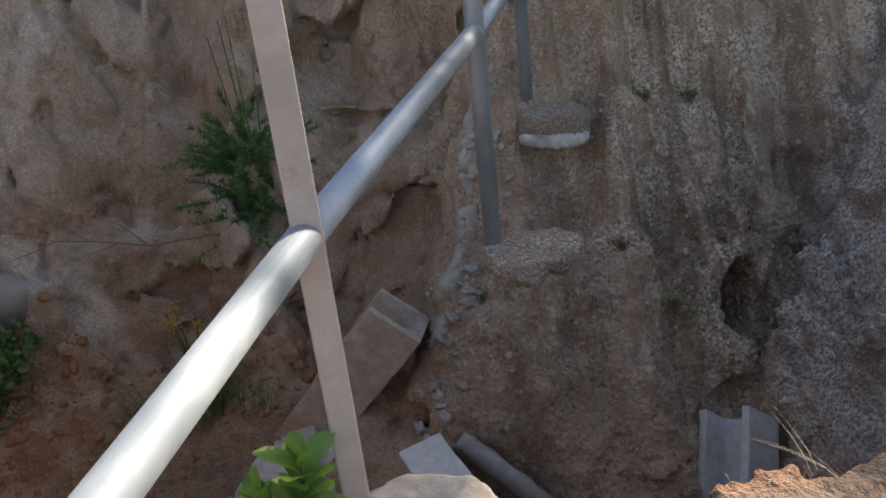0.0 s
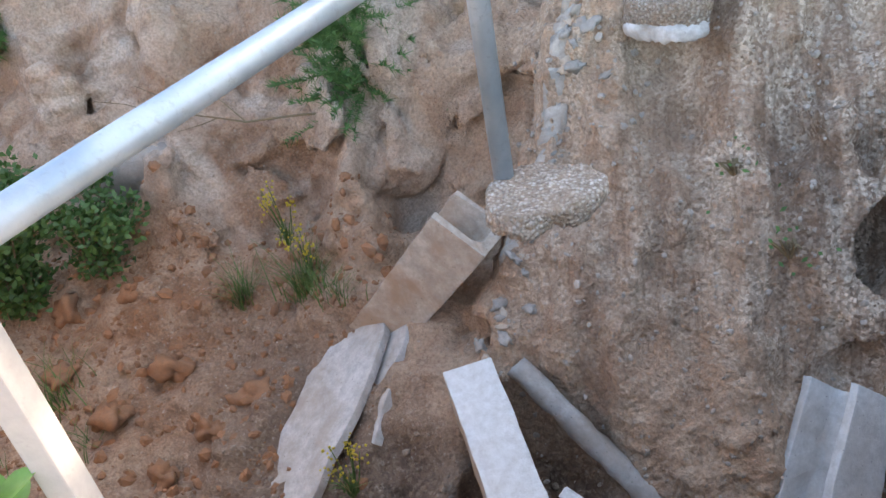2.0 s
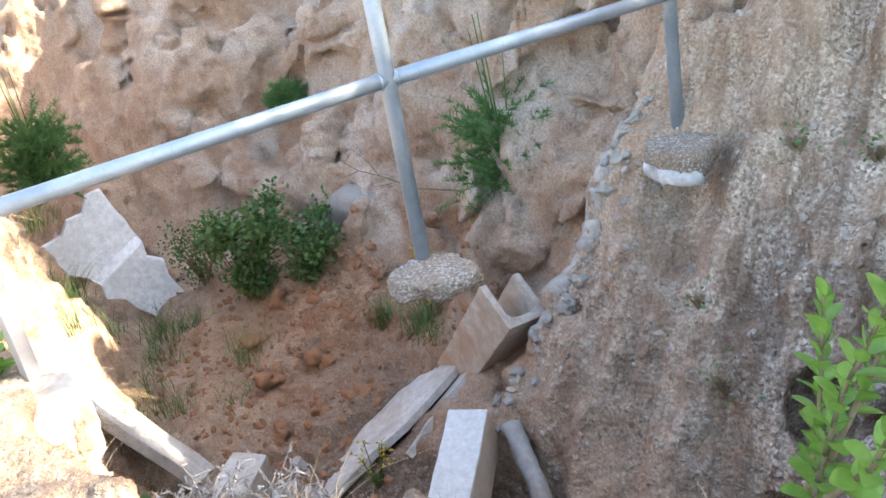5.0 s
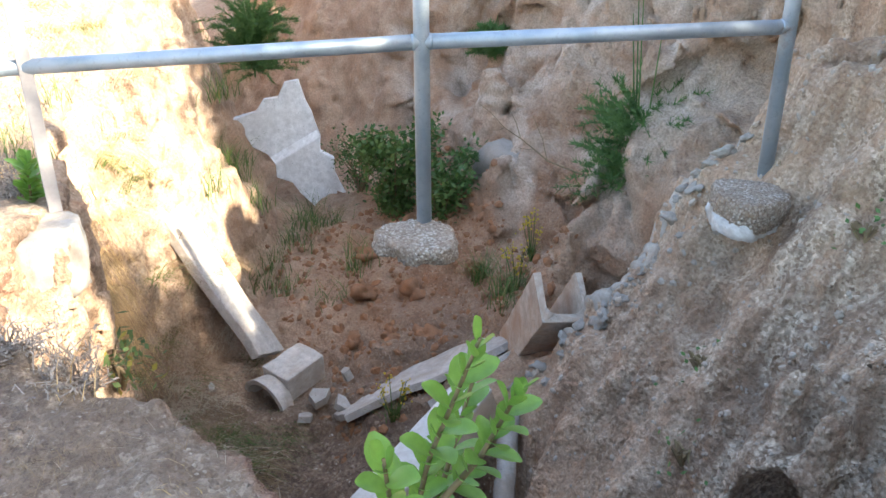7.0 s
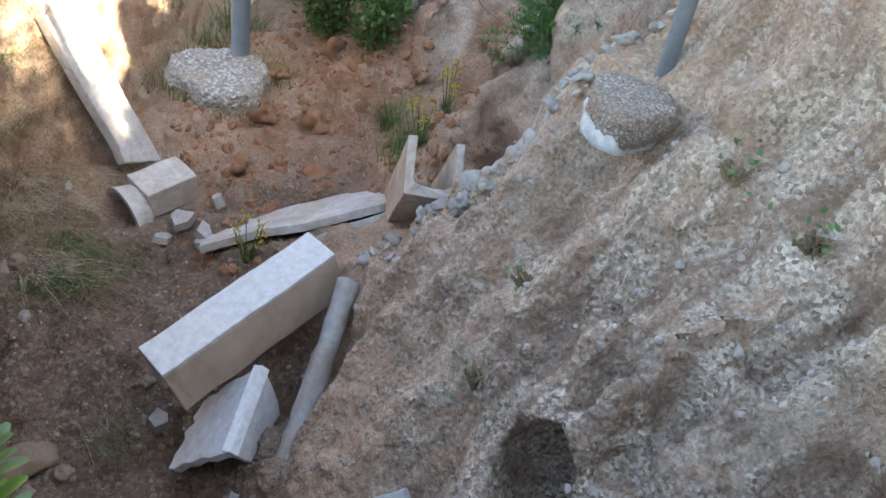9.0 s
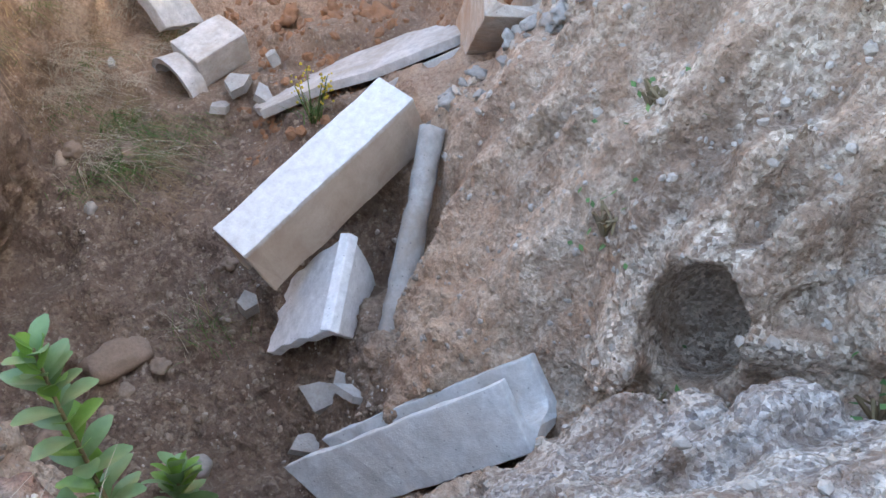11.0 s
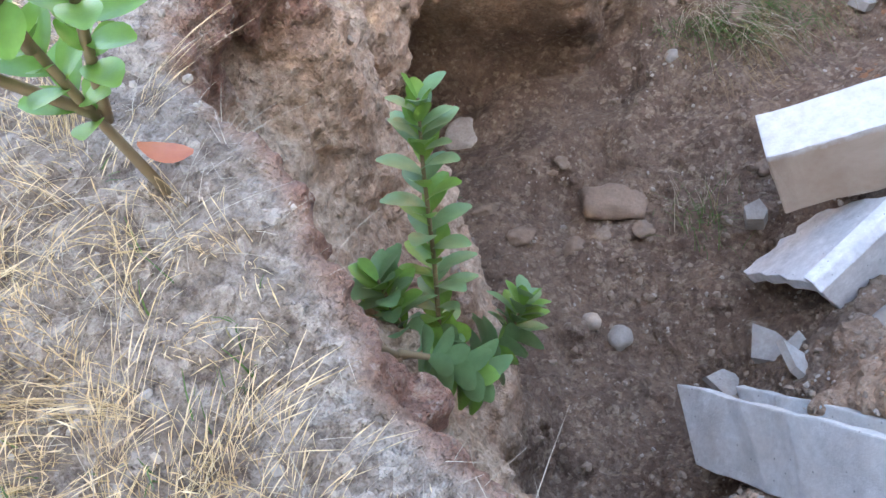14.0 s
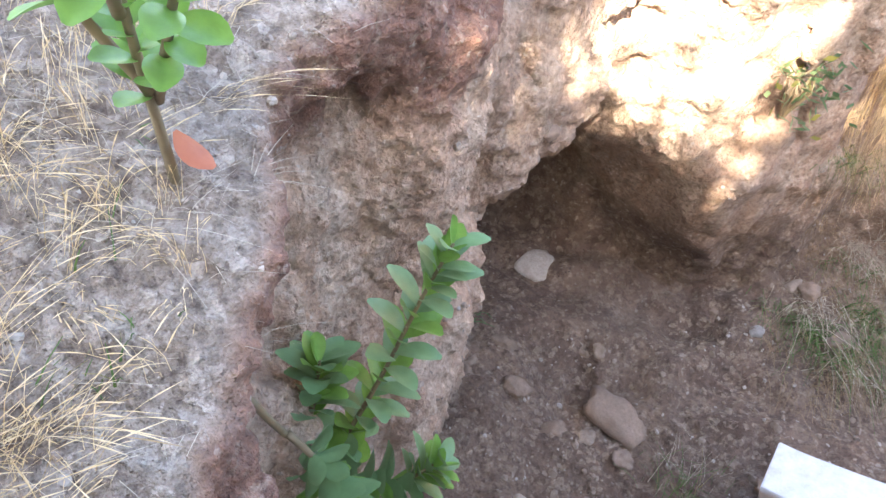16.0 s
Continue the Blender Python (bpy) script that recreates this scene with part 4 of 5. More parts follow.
def shrub(name, origin, stems, leaves, label, size=0.065, dull=(), red=False):
    """Woody stems (paths from origin) with fleshy oval leaves set in a spiral."""
    base = thing(name, Matrix.Translation(origin), label, "plant", "fleshy-leaved shrubs")
    for s, pts in enumerate(stems):
        bm = bmesh.new()
        fine = [path_point(pts, k / 16)[0] for k in range(17)]
        tube(bm, fine, [0.008 - 0.005 * k / 16 for k in range(17)], 8)
        part("stem", bm, STEM, base, smooth=True)
    kinds = [leaf_mesh("leaf", size * k, size * 0.64 * k, 0.30, c * size, SHRUB_LEAF) for k, c in ((0.75, 0.12), (1.0, -0.15), (1.15, -0.3))]
    worn = [leaf_mesh("leaf", size * k, size * 0.62 * k, 0.2, c * size, SHRUB_LEAF_DULL) for k, c in ((0.9, -0.3), (1.15, -0.5))]
    for s, (pts, count, start) in enumerate(zip(stems, leaves, [0.25] * len(stems))):
        for k in range(count):
            f = start + (1 - start) * (k + 0.5) / count
            p, d = path_point(pts, f)
            side = d.orthogonal().normalized()
            turn = 2.4 * k + leaf_rng.uniform(-0.4, 0.4)
            side = side * math.cos(turn) + d.cross(side) * math.sin(turn)
            rise = 0.75 + 1.4 * max(0, f - 0.5) + leaf_rng.uniform(-0.2, 0.25)
            out = (side + d * rise).normalized()
            use = worn if s in dull and leaf_rng.random() < 0.6 else kinds
            me = use[leaf_rng.randrange(len(use))] if f < 0.9 else use[0]
            ob = new("leaf", me)
            ob.parent = base
            ob.matrix_basis = frame_from(p, out, d.cross(out))
    if red:
        me = leaf_mesh("leaf", size * 1.0, size * 0.75, 0.1, -0.5 * size, RED_LEAF)
        ob = new("leaf", me)
        ob.parent = base
        ob["label"] = "old leaf turned red"
        ob.matrix_basis = frame_from((0.0, 0.0, 0.10), (-0.2, 0.3, -0.5), (0.5, 0.5, 0))
    return base


shrub("leafy_shrub", (2.99, 3.07, ground(3.02, 3.07) - 0.02),
      [[(0, 0, 0), (0.04, 0.02, 0.22), (0.08, 0.05, 0.46), (0.18, 0.10, 0.75)],
       [(0.02, 0.01, 0.16), (0.02, 0.10, 0.34), (0.0, 0.18, 0.58)],
       [(0.03, 0.02, 0.18), (0.16, -0.04, 0.38), (0.24, -0.08, 0.62)],
       [(0.06, 0.04, 0.3), (0.10, 0.14, 0.45), (0.13, 0.20, 0.60)]],
      [44, 26, 26, 22], "bright green fleshy-leaved shrub growing on the ledge", 0.061, (), True)
shrub("leafy_shrub", (2.98, 3.26, -0.12),
      [[(0, 0, 0), (-0.10, -0.03, -0.25), (-0.19, -0.06, -0.44), (-0.25, -0.06, -0.46), (-0.32, -0.08, -0.30), (-0.38, -0.09, -0.05), (-0.41, -0.09, 0.06)],
       [(-0.12, -0.03, -0.28), (-0.18, 0.02, -0.36), (-0.20, 0.06, -0.42)],
       [(-0.19, -0.06, -0.44), (-0.28, -0.02, -0.55), (-0.38, 0.02, -0.56), (-0.44, 0.03, -0.50)],
       [(-0.16, -0.05, -0.38), (-0.20, -0.10, -0.30), (-0.21, -0.12, -0.22)]],
      [84, 34, 48, 34], "green shrub rooted in the gully wall and bending upward", 0.073, (0, 1, 2, 3))
shrub("leafy_shrub", (0.66, 2.30, 0.24), [[(0, 0, 0), (0.01, 0.02, 0.10), (0.02, 0.03, 0.24)], [(0, 0, 0.02), (-0.05, 0.03, 0.10), (-0.07, 0.04, 0.16)]],
      [26, 14], "small yellow-green succulent beside the railing post", 0.08)


def blades(bm, root, count, length, lean, width, rng, spread=0.04, droop=0.6, away=None):
    """Grass blades: thin tapered ribbons bending over."""
    for _ in range(count):
        a = rng.uniform(0, 2 * math.pi)
        p = Vector(root) + Vector((rng.gauss(0, spread), rng.gauss(0, spread), 0))
        l = length * rng.uniform(0.55, 1.15)
        d = Vector((math.cos(a), math.sin(a), 0)) * lean * rng.uniform(0.2, 1.2)
        if away:
            d += Vector(away)
        side = Vector((-math.sin(a), math.cos(a), 0)) * width * 0.5
        prev = None
        for k in range(4):
            f = k / 3
            q = p + d * l * (f ** 1.5) + Vector((0, 0, l * (f - droop * 0.5 * f * f)))
            w = side * (1 - 0.85 * f)
            pair = (bm.verts.new(q - w), bm.verts.new(q + w))
            if prev:
                bm.faces.new((prev[0], prev[1], pair[1], pair[0]))
            prev = pair


def tuft(name, x, y, count, length, mat, label, lean=0.6, width=0.004, spread=0.03, droop=0.6, z=None, group="grass tufts", category="grass", away=None):
    bm = bmesh.new()
    rng = random.Random(int(1000 * (x + 7) + 77 * y))
    h = ground(x, y) - 0.02 if z is None else z
    blades(bm, (0, 0, 0), count, length, lean, width, rng, spread, droop, away)
    ob = tagged(part(name, bm, mat), label, category, group)
    ob.matrix_basis = Matrix.Translation((x, y, h))
    return ob


# tufts on the fallen soil
tuft("grass_tuft", -0.66, 4.95, 110, 0.34, GRASS, "green grass tuft on the fallen orange soil", 0.7, 0.007, 0.03)
tuft("grass_tuft", -0.25, 4.98, 120, 0.36, GRASS, "green grass tuft with yellow blossoms beside the channel", 0.8, 0.007, 0.06)
tuft("grass_tuft", -0.05, 4.85, 60, 0.25, GRASS, "low green grass beside the hanging channel", 0.8, 0.006, 0.06)
tuft("grass_tuft", 1.62, 5.33, 60, 0.16, GRASS, "small green tuft behind the railing footing", 0.5, 0.004, 0.03, z=0.28)
tuft("grass_tuft", 1.10, 3.26, 80, 0.20, GRASS, "sparse grass beside the overturned channel", 0.9, 0.004, 0.07)
tuft("grass_tuft", 1.02, 3.20, 40, 0.18, STRAW_GREY, "dry grass beside the overturned channel", 0.9, 0.004, 0.07)
tuft("grass_tuft", 1.62, 2.15, 60, 0.22, FERN, "dark green weed at the foot of the wall", 0.8, 0.012, 0.06, z=-1.88)
bank_rng = random.Random(21)
for k in range(34):
    x, y = bank_rng.uniform(-1.2, 0.1), bank_rng.uniform(2.62, 3.15)
    tuft("grass_tuft", x, y, 55, bank_rng.uniform(0.16, 0.34), GRASS if k % 3 == 0 else STRAW_GREY, "tangled grass on the steep bank", 0.7, 0.005, 0.06, 1.3, group="bank grass", away=(0.2, 0.5, -0.3))
for k in range(46):
    x, y = bank_rng.uniform(-1.3, 0.35), bank_rng.uniform(2.5, 3.3)
    tuft("grass_tuft", x, y, 60, bank_rng.uniform(0.18, 0.36), STRAW_BROWN if k % 4 else GRASS, "dry brown grass matted on the steep bank", 0.6, 0.004, 0.07, 1.6, group="bank grass", away=(0.15, 0.5, -0.35))
for k in range(16):
    x, y = bank_rng.uniform(-2.6, -1.2), bank_rng.uniform(3.2, 4.3)
    tuft("grass_tuft", x, y, 55, bank_rng.uniform(0.2, 0.36), GRASS, "dark green weeds on the shaded gully floor", 0.8, 0.008, 0.08, group="floor weeds")
for k in range(16):
    x, y = bank_rng.uniform(-1.6, -0.7), bank_rng.uniform(2.35, 2.6)
    tuft("straw_tuft", x, y, 40, 0.34, STRAW, "dry roots and straw hanging over the bank", 0.5, 0.004, 0.05, 2.0, group="hanging straw", category="grass", away=(0.35, 0.7, -0.2))
for k in range(16):
    x = bank_rng.uniform(-0.6, 0.08)
    tuft("straw_tuft", x, 2.43, 60, 0.42, STRAW, "dry straw hanging down the gully wall", 0.35, 0.003, 0.05, 3.4, bank_rng.uniform(-0.9, -0.15), "hanging straw", "grass", (0.1, 0.35, -0.2))
for k in range(60):
    x, y = bank_rng.uniform(-3.0, 0.4), bank_rng.uniform(0.8, 2.6)
    tuft("grass_tuft", x, y, 40, bank_rng.uniform(0.12, 0.26), STRAW if k % 3 else GRASS, "sunlit dry grass on top of the bank", 0.7, 0.006, 0.08, group="bank grass")


def flower_weed(x, y, height, label, z=None):
    h = ground(x, y) - 0.02 if z is None else z
    base = thing("flowering_weed", Matrix.Translation((x, y, h)), label, "weed", "flowering weeds")
    rng = random.Random(int(500 * (x + 9) + 31 * y))
    stalk, heads = bmesh.new(), bmesh.new()
    for k in range(7):
        a = rng.uniform(0, 6.28)
        top = Vector((math.cos(a) * rng.uniform(0.02, 0.10), math.sin(a) * rng.uniform(0.02, 0.10), height * rng.uniform(0.7, 1.05)))
        tube(stalk, [(0, 0, 0), top * 0.5 + Vector((0.01, 0, 0)), top], [0.004, 0.003, 0.002], 5)
        blades(stalk, (0, 0, top.z * 0.2), 8, 0.12, 0.9, 0.007, rng, 0.02)
        for _ in range(9):
            c = top + Vector((rng.gauss(0, 0.016), rng.gauss(0, 0.016), rng.uniform(-0.09, 0.02)))
            bmesh.ops.create_icosphere(heads, subdivisions=1, radius=rng.uniform(0.005, 0.009), matrix=Matrix.Translation(c))
    part("stalk", stalk, GRASS, base)
    part("blossoms", heads, YELLOW, base, "yellow blossoms")


flower_weed(0.25, 3.95, 0.36, "weed with yellow blossoms on the gully floor")
flower_weed(-0.28, 5.05, 0.42, "weed with yellow blossoms beside the grass tuft")
flower_weed(-0.45, 5.25, 0.40, "thin weed with yellow blossoms at the cliff foot")


def fennel(x, y, z, height, spread, label, seed):
    """Feathery plume of threads round a few tall stalks."""
    base = thing("fennel", Matrix.Translation((x, y, z)), label, "plant", "feathery plants")
    rng = random.Random(seed)
    stalk, plume = bmesh.new(), bmesh.new()
    for k in range(4):
        a = rng.uniform(0, 6.28)
        top = Vector((math.cos(a) * 0.12, math.sin(a) * 0.08, height * rng.uniform(0.8, 1.25)))
        tube(stalk, [(0, 0, 0), top * 0.5 + Vector((0.015, 0, 0)), top], [0.007, 0.006, 0.003], 6)
    for k in range(190):
        a, e = rng.uniform(0, 6.28), rng.uniform(0.15, 1.3)
        p = Vector((0, 0, rng.uniform(0.02, height * 0.5)))
        d = Vector((math.cos(a) * math.cos(e), math.sin(a) * math.cos(e), math.sin(e)))
        l = spread * rng.uniform(0.5, 1.15)
        for j in range(100):
            f = rng.uniform(0.12, 1)
            q = p + d * l * f + Vector((0, 0, -0.25 * l * f * f))
            v = (d + Vector((rng.gauss(0, 0.8), rng.gauss(0, 0.8), rng.gauss(0, 0.8)))).normalized() * rng.uniform(0.03, 0.075)
            s = v.orthogonal().normalized() * 0.0035
            plume.faces.new([plume.verts.new(u) for u in (q - s, q + s, q + v)])
    part("stalk", stalk, FERN, base)
    part("plume", plume, FERN, base, "feathery green threads")


fennel(0.02, 5.72, -0.42, 1.05, 0.50, "feathery green fennel on the cliff spur", 5)
fennel(-3.05, 3.85, -0.05, 0.95, 0.45, "feathery green fennel at the edge of the bank", 6)
fennel(-2.6, 5.9, 0.05, 0.30, 0.22, "small feathery weed on the cliff", 8)


def bush(x, y, height, width, count, label, seed, mat, leaf=0.035, z=None):
    h = ground(x, y) - 0.03 if z is None else z
    base = thing("bush", Matrix.Translation((x, y, h)), label, "bush", "bushes")
    rng = random.Random(seed)
    twigs, crown = bmesh.new(), bmesh.new()
    for k in range(11):
        a = rng.uniform(0, 6.28)
        top = Vector((math.cos(a) * width * rng.uniform(0.1, 0.9), math.sin(a) * width * rng.uniform(0.1, 0.7), height * rng.uniform(0.55, 1.0)))
        mid = top * 0.5 + Vector((rng.gauss(0, 0.03), rng.gauss(0, 0.03), 0.05))
        tube(twigs, [(0, 0, 0), mid, top], [0.009, 0.006, 0.003], 5)
        for j in range(count // 11):
            f = rng.uniform(0.25, 1.05)
            p = (mid * (1 - f) + top * f if f > 0.5 else mid * f * 1.6) + Vector((rng.gauss(0, 0.06), rng.gauss(0, 0.06), rng.gauss(0, 0.05)))
            d = Vector((rng.gauss(0, 1), rng.gauss(0, 1), rng.gauss(0.4, 0.6))).normalized()
            s = d.orthogonal().normalized() * leaf * 0.28
            l = d * leaf * rng.uniform(0.7, 1.3)
            crown.faces.new([crown.verts.new(u) for u in (p, p + l * 0.5 + s, p + l, p + l * 0.5 - s)])
    part("twig_frame", twigs, STEM, base)
    part("crown", crown, mat, base)


bush(-1.95, 4.75, 0.9, 0.5, 2600, "dark green bush at the foot of the cliff", 3, BUSH, 0.055)
bush(-1.55, 5.0, 0.6, 0.42, 1500, "dark green bush against the cliff", 4, BUSH, 0.05)
bush(-2.5, 4.6, 0.55, 0.35, 800, "dark green weeds beside the pale slab", 9, BUSH)
bush(0.69, 2.52, 0.24, 0.13, 160, "green weed hanging on the gully wall", 12, SHRUB_LEAF_DULL, 0.05, -0.64)
for k, (x, y) in enumerate(((1.93, 4.75), (2.17, 5.21), (2.12, 4.55), (2.9, 4.9), (2.45, 5.35), (2.55, 4.6))):
    bush(x, y, 0.07, 0.05, 30, "tiny green weed on the granite slope", 30 + k, FERN, 0.03)


def dead_plant(x, y, height, label, seed, z=None):
    h = ground(x, y) - 0.02 if z is None else z
    base = thing("dead_plant", Matrix.Translation((x, y, h)), label, "dead plant", "dead stalks")
    bm, dry = bmesh.new(), bmesh.new()
    rng = random.Random(seed)
    for k in range(30):
        a, e = rng.uniform(0, 6.28), rng.uniform(0.3, 1.5)
        d = Vector((math.cos(a) * math.cos(e), math.sin(a) * math.cos(e), math.sin(e)))
        l = height * rng.uniform(0.5, 1.1)
        pts = [Vector((rng.gauss(0, 0.02), rng.gauss(0, 0.02), 0)) + d * l * f + 0.02 * noise.noise_vector(Vector((k, f * 3, seed))) for f in (0, 0.35, 0.7, 1)]
        tube(bm, pts, [0.0028, 0.0026, 0.002, 0.001], 5)
        for j in range(16):
            f = rng.uniform(0.35, 1)
            p = pts[0].lerp(pts[3], f)
            v = Vector((rng.gauss(0, 1), rng.gauss(0, 1), rng.gauss(-0.4, 0.8))).normalized() * rng.uniform(0.008, 0.024)
            s = v.orthogonal().normalized() * 0.0025
            dry.faces.new([dry.verts.new(u) for u in (p - s, p + s, p + v + s * 0.6, p + v - s * 0.6)])
    part("stalk", bm, DEAD, base, "bleached branching stalk")
    part("foliage", dry, DEAD, base, "shrivelled pale leaves")


dead_plant(2.10, 2.46, 0.20, "bleached dead plant on the rim of the gully", 1)
dead_plant(2.18, 2.50, 0.09, "bleached dead plant on the rim of the gully", 2)
dead_plant(1.98, 2.34, 0.14, "bleached dead plant on the rim of the gully", 3)
dead_plant(0.55, 2.25, 0.16, "tangled dead stalks beside the railing post", 4)
dead_plant(0.40, 2.15, 0.18, "tangled dead stalks beside the railing post", 5)


def dead_branch():
    bm = bmesh.new()
    a, b = Vector((-0.12, 5.55, -0.30)), Vector((-1.30, 5.20, -0.05))
    pts = [a.lerp(b, k / 8) + Vector((0, 0, -0.06 * math.sin(k * 0.5))) + 0.03 * noise.noise_vector(Vector((k, 0, 0))) for k in range(9)]
    tube(bm, pts, [0.008 - 0.0008 * k for k in range(9)], 6)
    for k, up in ((3, 0.25), (5, 0.18), (6, -0.1), (4, -0.08)):
        tube(bm, [pts[k], pts[k] + Vector((-0.12, 0.02, up * 0.5)), pts[k] + Vector((-0.3, 0.03, up))], [0.004, 0.003, 0.0015], 5)
    tagged(part("dead_branch", bm, STEM), "thin dead branch leaning across the cliff foot", "branch")


dead_branch()

# ---- scattered small stuff ----


def scatter_stones(name, count, area, low, high, mat, label, seed, keep):
    rng = random.Random(seed)
    verts, faces = [], []
    ico = bmesh.new()
    bmesh.ops.create_icosphere(ico, subdivisions=1, radius=1)
    ico.verts.ensure_lookup_table()
    unit = [v.co.copy() for v in ico.verts]
    tris = [tuple(v.index for v in f.verts) for f in ico.faces]
    ico.free()
    made = 0
    while made < count:
        x, y = rng.uniform(area[0], area[1]), rng.uniform(area[2], area[3])
        if not keep(x, y):
            count -= 1
            continue
        s = low * (high / low) ** (rng.random() ** 2.2)
        m = Euler((rng.uniform(0, 6), rng.uniform(0, 6), rng.uniform(0, 6))).to_matrix()
        sc = Vector((s * rng.uniform(0.7, 1.3), s * rng.uniform(0.7, 1.2), s * rng.uniform(0.5, 0.9)))
        c = Vector((x, y, ground(x, y) - STEP * 0.5 + s * 0.1))
        base = len(verts)
        for u in unit:
            k = 1 + 0.25 * rng.uniform(-1, 1)
            verts.append(c + m @ Vector((u.x * sc.x * k, u.y * sc.y * k, u.z * sc.z * k)))
        faces += [(a + base, b + base, d + base) for a, b, d in tris]
        made += 1
    me = bpy.data.meshes.new(name)
    me.from_pydata(verts, [], faces)
    me.materials.append(mat)
    tagged(new(name, me), label, "gravel", kind="stuff")


RIM_MAP = rim_distance(*np.meshgrid(TX, TY, indexing="ij"))


def on_ledge(x, y):
    return float(RIM_MAP[int(np.clip(round((x - LO[0]) / STEP), 0, len(TX) - 1)), int(np.clip(round((y - LO[1]) / STEP), 0, len(TY) - 1))])


scatter_stones("ledge_gravel", 9000, (1.2, 5.2, 0.4, 4.2), 0.004, 0.018, STONE, "pale granite gravel on the ledge", 1, lambda x, y: on_ledge(x, y) > 0 and ((x > 2.6 and y > 2.75) or (37 * x + 53 * y) % 1 < 0.25))
scatter_stones("floor_gravel", 5500, (-0.6, 2.4, 2.3, 4.2), 0.006, 0.022, GRIT, "gravel and crumbs on the gully floor", 2, lambda x, y: on_ledge(x, y) < -0.1)
scatter_stones("rim_gravel", 8000, (2.4, 3.75, 2.6, 4.1), 0.002, 0.009, PALE_ROCK, "small pale grit on the ledge", 11, lambda x, y: on_ledge(x, y) > 0)
scatter_stones("pale_gravel", 3200, (-0.4, 2.3, 2.2, 3.9), 0.004, 0.014, STONE, "small pale stones on the gully floor", 12, lambda x, y: on_ledge(x, y) < -0.1)
scatter_stones("clay_crumbs", 3000, (-2.2, 0.3, 3.6, 5.3), 0.008, 0.045, CLAY, "orange clay crumbs of the fallen soil", 3, lambda x, y: True)
scatter_stones("slope_grit", 5200, (0.9, 4.2, 3.7, 5.9), 0.006, 0.02, STONE, "coarse granite grit on the slope", 4, lambda x, y: on_ledge(x, y) < -0.05 or y > 4.2)


def scatter_straw(name, count, area, mat, label, seed, keep, length, lean, width=0.0022, per=8, spread=0.022, sway=0.25, ears=False):
    """Many thin bent blades in one mesh; keep gives the share of tufts that grow at a place, sway how far a tuft leans as one."""
    rng = np.random.RandomState(seed)
    x, y = rng.uniform(area[0], area[1], count), rng.uniform(area[2], area[3], count)
    i = np.clip(np.round((x - LO[0]) / STEP).astype(int), 0, len(TX) - 1)
    j = np.clip(np.round((y - LO[1]) / STEP).astype(int), 0, len(TY) - 1)
    ok = rng.rand(count) < keep(x, y, RIM_MAP[i, j])
    x, y, z = x[ok], y[ok], TOP[i, j][ok]
    x, y, z = (np.repeat(v, per) for v in (x, y, z))
    n = len(x)
    x, y = x + rng.normal(0, spread, n), y + rng.normal(0, spread, n)
    a, l = rng.uniform(0, 2 * np.pi, n), length * rng.uniform(0.35, 1.15, n) * np.repeat(rng.uniform(0.5, 1.1, n // per), per)
    d = np.stack([np.cos(a), np.sin(a), 0 * a], 1) * (lean * rng.uniform(0.2, 1.4, n))[:, None]
    d += np.repeat(rng.normal(0, sway, (n // per, 3)), per, 0) * np.array([1, 1, 0])
    side = np.stack([-np.sin(a), np.cos(a), 0 * a], 1) * width / 2
    root = np.stack([x, y, z - 0.01], 1)
    rows = ((0, 1), (0.4, 0.8), (0.72, 0.6), (0.84, 1.7), (1, 0.3)) if ears else ((0, 1), (0.33, 0.73), (0.67, 0.47), (1, 0.2))
    verts = []
    for f, w in rows:
        q = root + d * (l * f ** 1.5)[:, None]
        q[:, 2] += l * (f - 0.35 * f * f) * 0.8
        verts += [q - side * w, q + side * w]
    verts = np.stack(verts, 1).reshape(-1, 3)
    base = 2 * len(rows) * np.arange(n)[:, None]
    faces = np.concatenate([base + np.array([2 * k, 2 * k + 1, 2 * k + 3, 2 * k + 2]) for k in range(len(rows) - 1)])
    me = bpy.data.meshes.new(name)
    me.from_pydata(verts.tolist(), [], faces.tolist())
    me.materials.append(mat)
    tagged(new(name, me), label, "grass", kind="stuff")


def golden(x, y, d):
    core = np.clip(1.05 - ((x - 3.35) / 0.26) ** 2 - ((y - 3.18) / 0.5) ** 2, 0, 1)
    patch = 0.5 + 0.5 * np.sin(7 * x + 2) * np.sin(6 * y)
    return (d > 0.07) * np.maximum(0.42 * core * (0.4 + 0.6 * patch), 0.12 * patch * patch + 0.03)


scatter_straw("golden_grass", 8500, (2.85, 3.9, 2.1, 3.9), STRAW, "golden dry grass on the ledge", 5, golden, 0.20, 0.22, 0.0013, 14, 0.014, 0.3, True)
scatter_straw("grey_grass", 9000, (1.2, 4.8, 0.6, 4.0), STRAW_GREY, "grey dead grass and litter on the ledge", 6, lambda x, y, d: (d > 0.02) * np.where((x < 2.7) | (y < 2.75), 0.12, 0.9), 0.07, 1.4, 0.0018)
scatter_straw("brown_grass", 5000, (1.2, 4.4, 1.0, 3.0), STRAW_BROWN, "brown dead grass and litter on the ledge", 16, lambda x, y, d: (d > 0.02) * np.where((x < 2.7) | (y < 2.75), 0.7, 0.1), 0.09, 1.1, 0.002)
scatter_straw("rim_grass", 420, (1.2, 3.6, 1.6, 3.9), STRAW_GREY, "pale straw over the rim of the gully", 7, lambda x, y, d: 0.8 * (np.abs(d - 0.02) < 0.05), 0.12, 1.0, 0.0018)
scatter_straw("tall_straw", 40, (1.9, 3.3, 2.2, 3.7), STRAW, "tall single straws on the rim", 9, lambda x, y, d: 0.5 * (np.abs(d - 0.05) < 0.06), 0.42, 0.25, 0.0035)
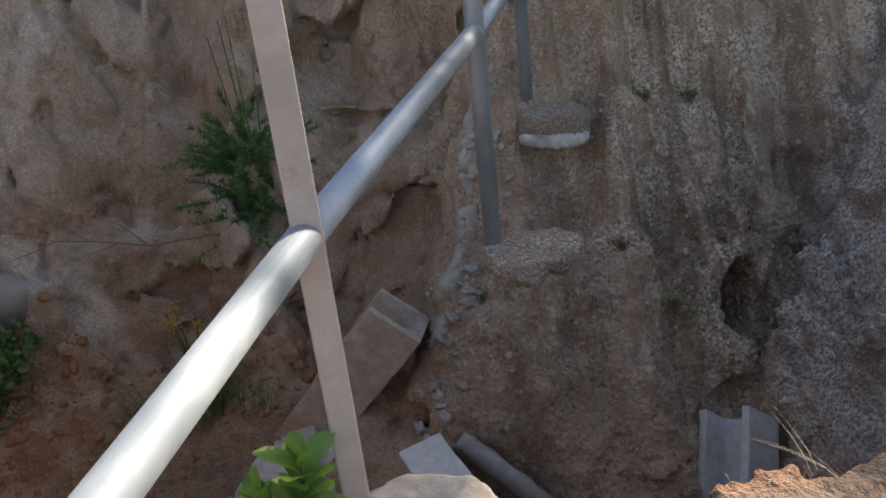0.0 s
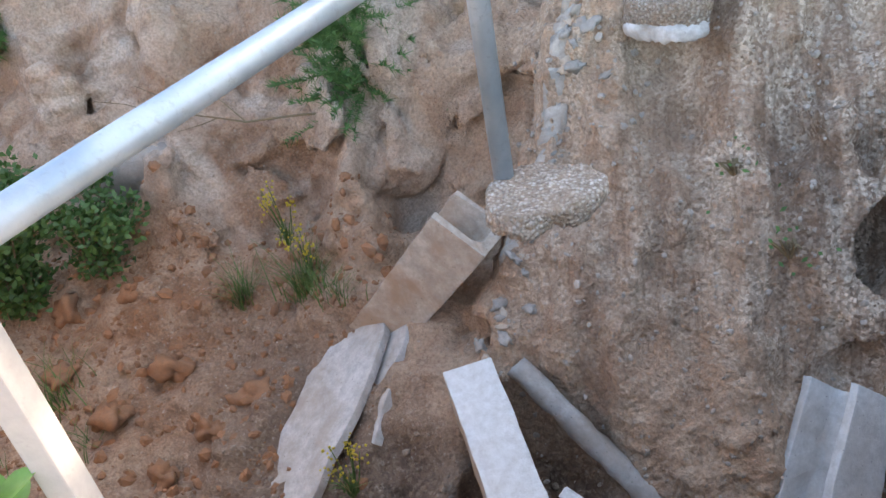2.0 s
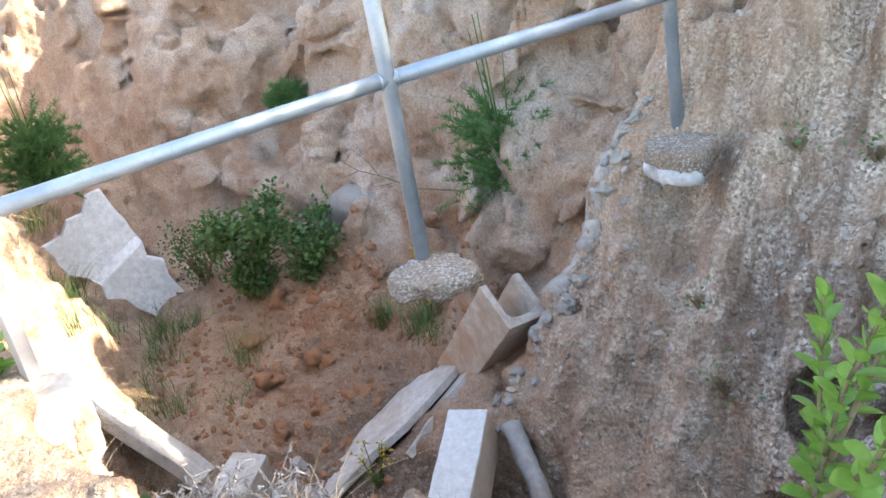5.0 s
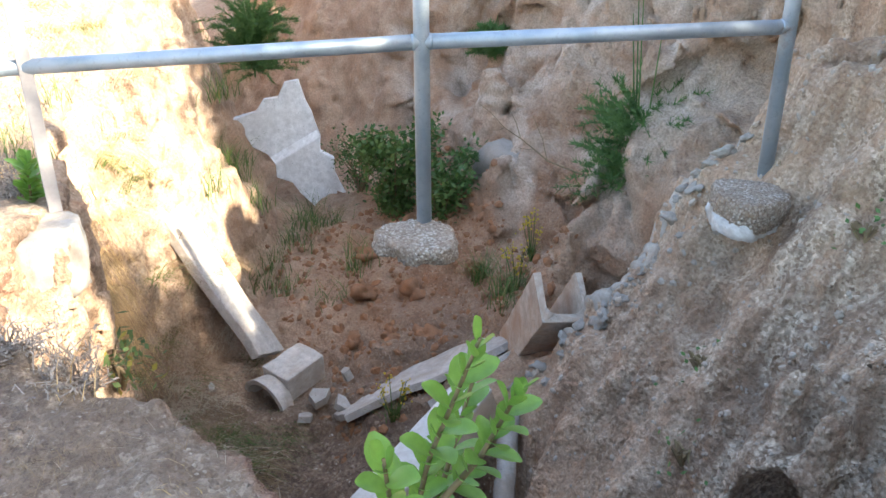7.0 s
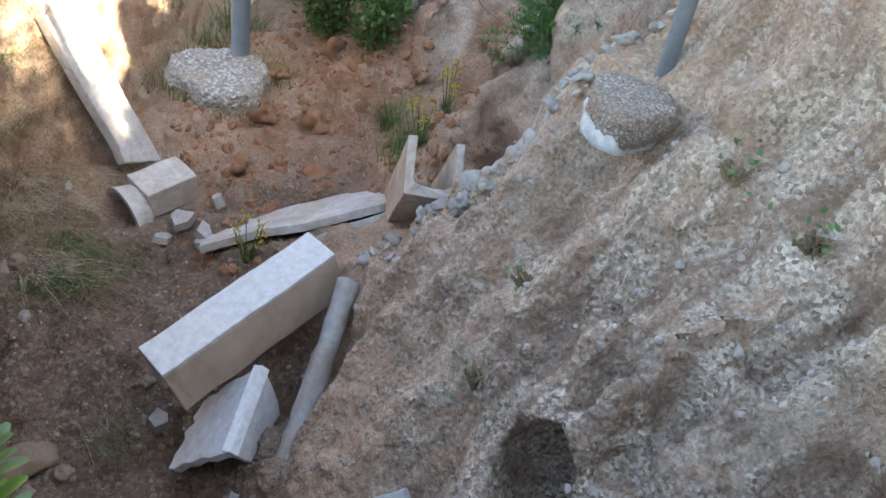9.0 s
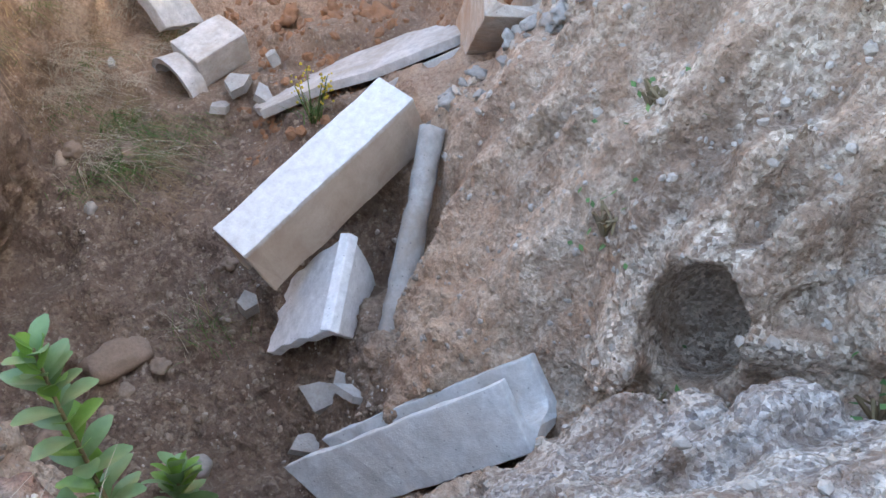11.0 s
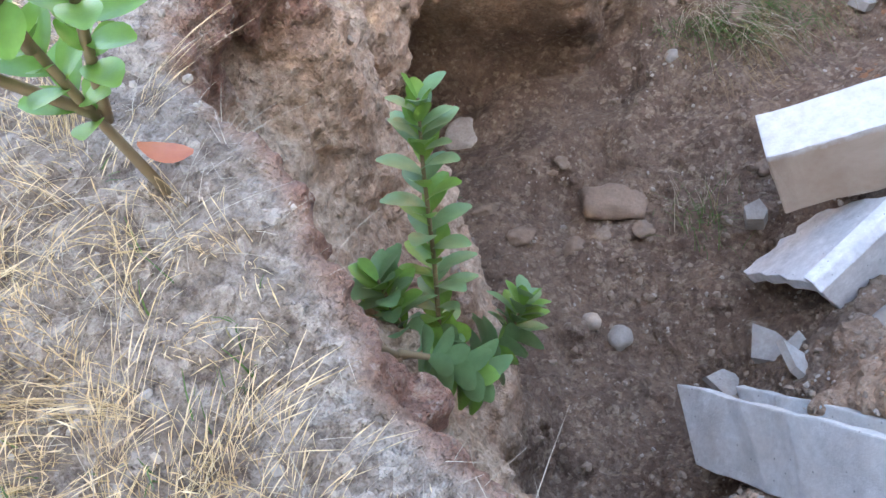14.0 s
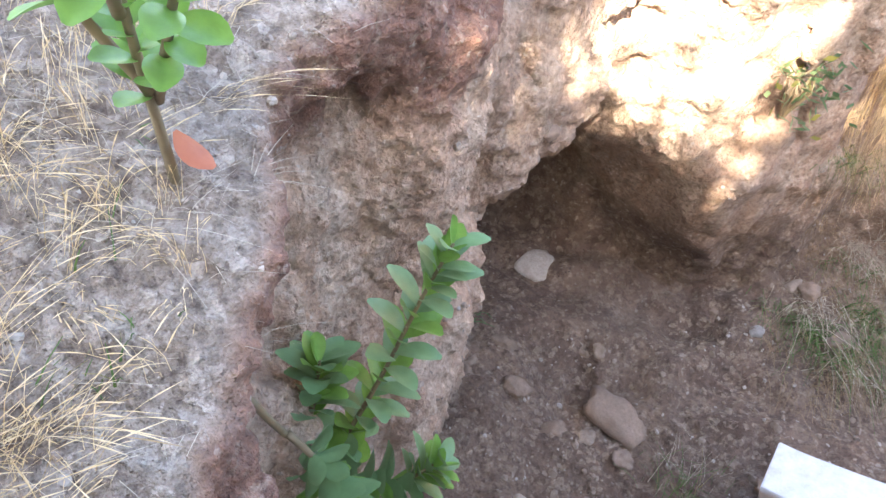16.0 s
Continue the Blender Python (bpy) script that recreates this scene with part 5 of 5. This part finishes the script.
scatter_straw("green_blades", 160, (2.9, 4.0, 2.0, 3.8), GRASS, "sparse green blades among the dry grass", 8, lambda x, y, d: 0.5 * (d > 0.1), 0.12, 0.4, 0.004)

# ---- unseen trees, added beyond the slope so their crowns shade ledge and gully ----


def tree(x, y, z, crown, radius, squash, count, label, seed):
    base = thing("tree", Matrix.Translation((x, y, z)), label, "tree", "trees above the slope")
    rng = random.Random(seed)
    wood, leaves = bmesh.new(), bmesh.new()
    c = Vector((crown[0] - x, crown[1] - y, crown[2] - z))
    tube(wood, [(0, 0, -0.3), c * 0.35 + Vector((0.1, 0, 0)), c * 0.8, c], [0.16, 0.12, 0.08, 0.04], 8)
    tips = []
    for k in range(16):
        d = Vector((rng.gauss(0, 1), rng.gauss(0, 1), rng.gauss(0.1, 0.8))).normalized()
        tip = c + Vector((d.x * radius[0], d.y * radius[1], d.z * radius[2])) * rng.uniform(0.5, 0.95)
        tube(wood, [c * 0.7, c * 0.3 + tip * 0.7, tip], [0.05, 0.03, 0.01], 5)
        tips.append(tip)
    for k in range(count):
        t = tips[rng.randrange(len(tips))]
        p = c.lerp(t, rng.uniform(0.3, 1)) + Vector((rng.gauss(0, squash), rng.gauss(0, squash), rng.gauss(0, squash * 0.8)))
        d = Vector((rng.gauss(0, 1), rng.gauss(0, 1), rng.gauss(0, 1))).normalized()
        s = d.orthogonal().normalized() * 0.05
        leaves.faces.new([leaves.verts.new(u) for u in (p, p + d * 0.08 + s, p + d * 0.17, p + d * 0.08 - s)])
    part("trunk", wood, STEM, base)
    part("crown", leaves, BUSH, base)


tree(7.6, 5.0, 0.3, (7.4, 5.0, 4.0), (1.8, 2.0, 2.4), 0.45, 30000, "unseen leafy tree added above the granite slope to shade the ledge", 1)
tree(6.9, 6.1, 1.2, (6.8, 5.75, 3.7), (0.9, 0.9, 2.0), 0.30, 16000, "unseen dense tree added above the granite slope to deepen the ledge's shade", 3)
tree(5.9, 7.5, 2.8, (5.75, 7.25, 5.9), (0.55, 0.55, 0.6), 0.22, 900, "unseen thin tree added on top of the slope to dapple the rail", 7)
tree(6.0, 7.6, 2.8, (5.5, 7.9, 4.9), (0.8, 0.8, 0.8), 0.3, 6000, "unseen young tree added on top of the slope to shade the middle of the railing", 2)
tree(5.6, 7.1, 2.6, (5.4, 7.0, 3.4), (0.7, 0.7, 0.7), 0.2, 7000, "unseen dense bush added on top of the slope to keep sun off the overturned channel", 6)
tree(5.3, 6.1, 1.0, (5.25, 6.05, 2.6), (0.65, 0.65, 0.85), 0.2, 10000, "unseen bushy tree added on the granite slope to shade the hollow", 5)
tree(0.6, 9.6, 2.9, (0.7, 9.6, 5.2), (1.2, 1.2, 1.3), 0.35, 14000, "unseen leafy tree added behind the cliff top to shade the far cliff", 8)
tree(2.0, 8.2, 3.0, (1.8, 8.4, 5.0), (1.1, 1.1, 1.3), 0.35, 20000, "unseen leafy tree added on top of the cliff to shade the pale slab", 4)
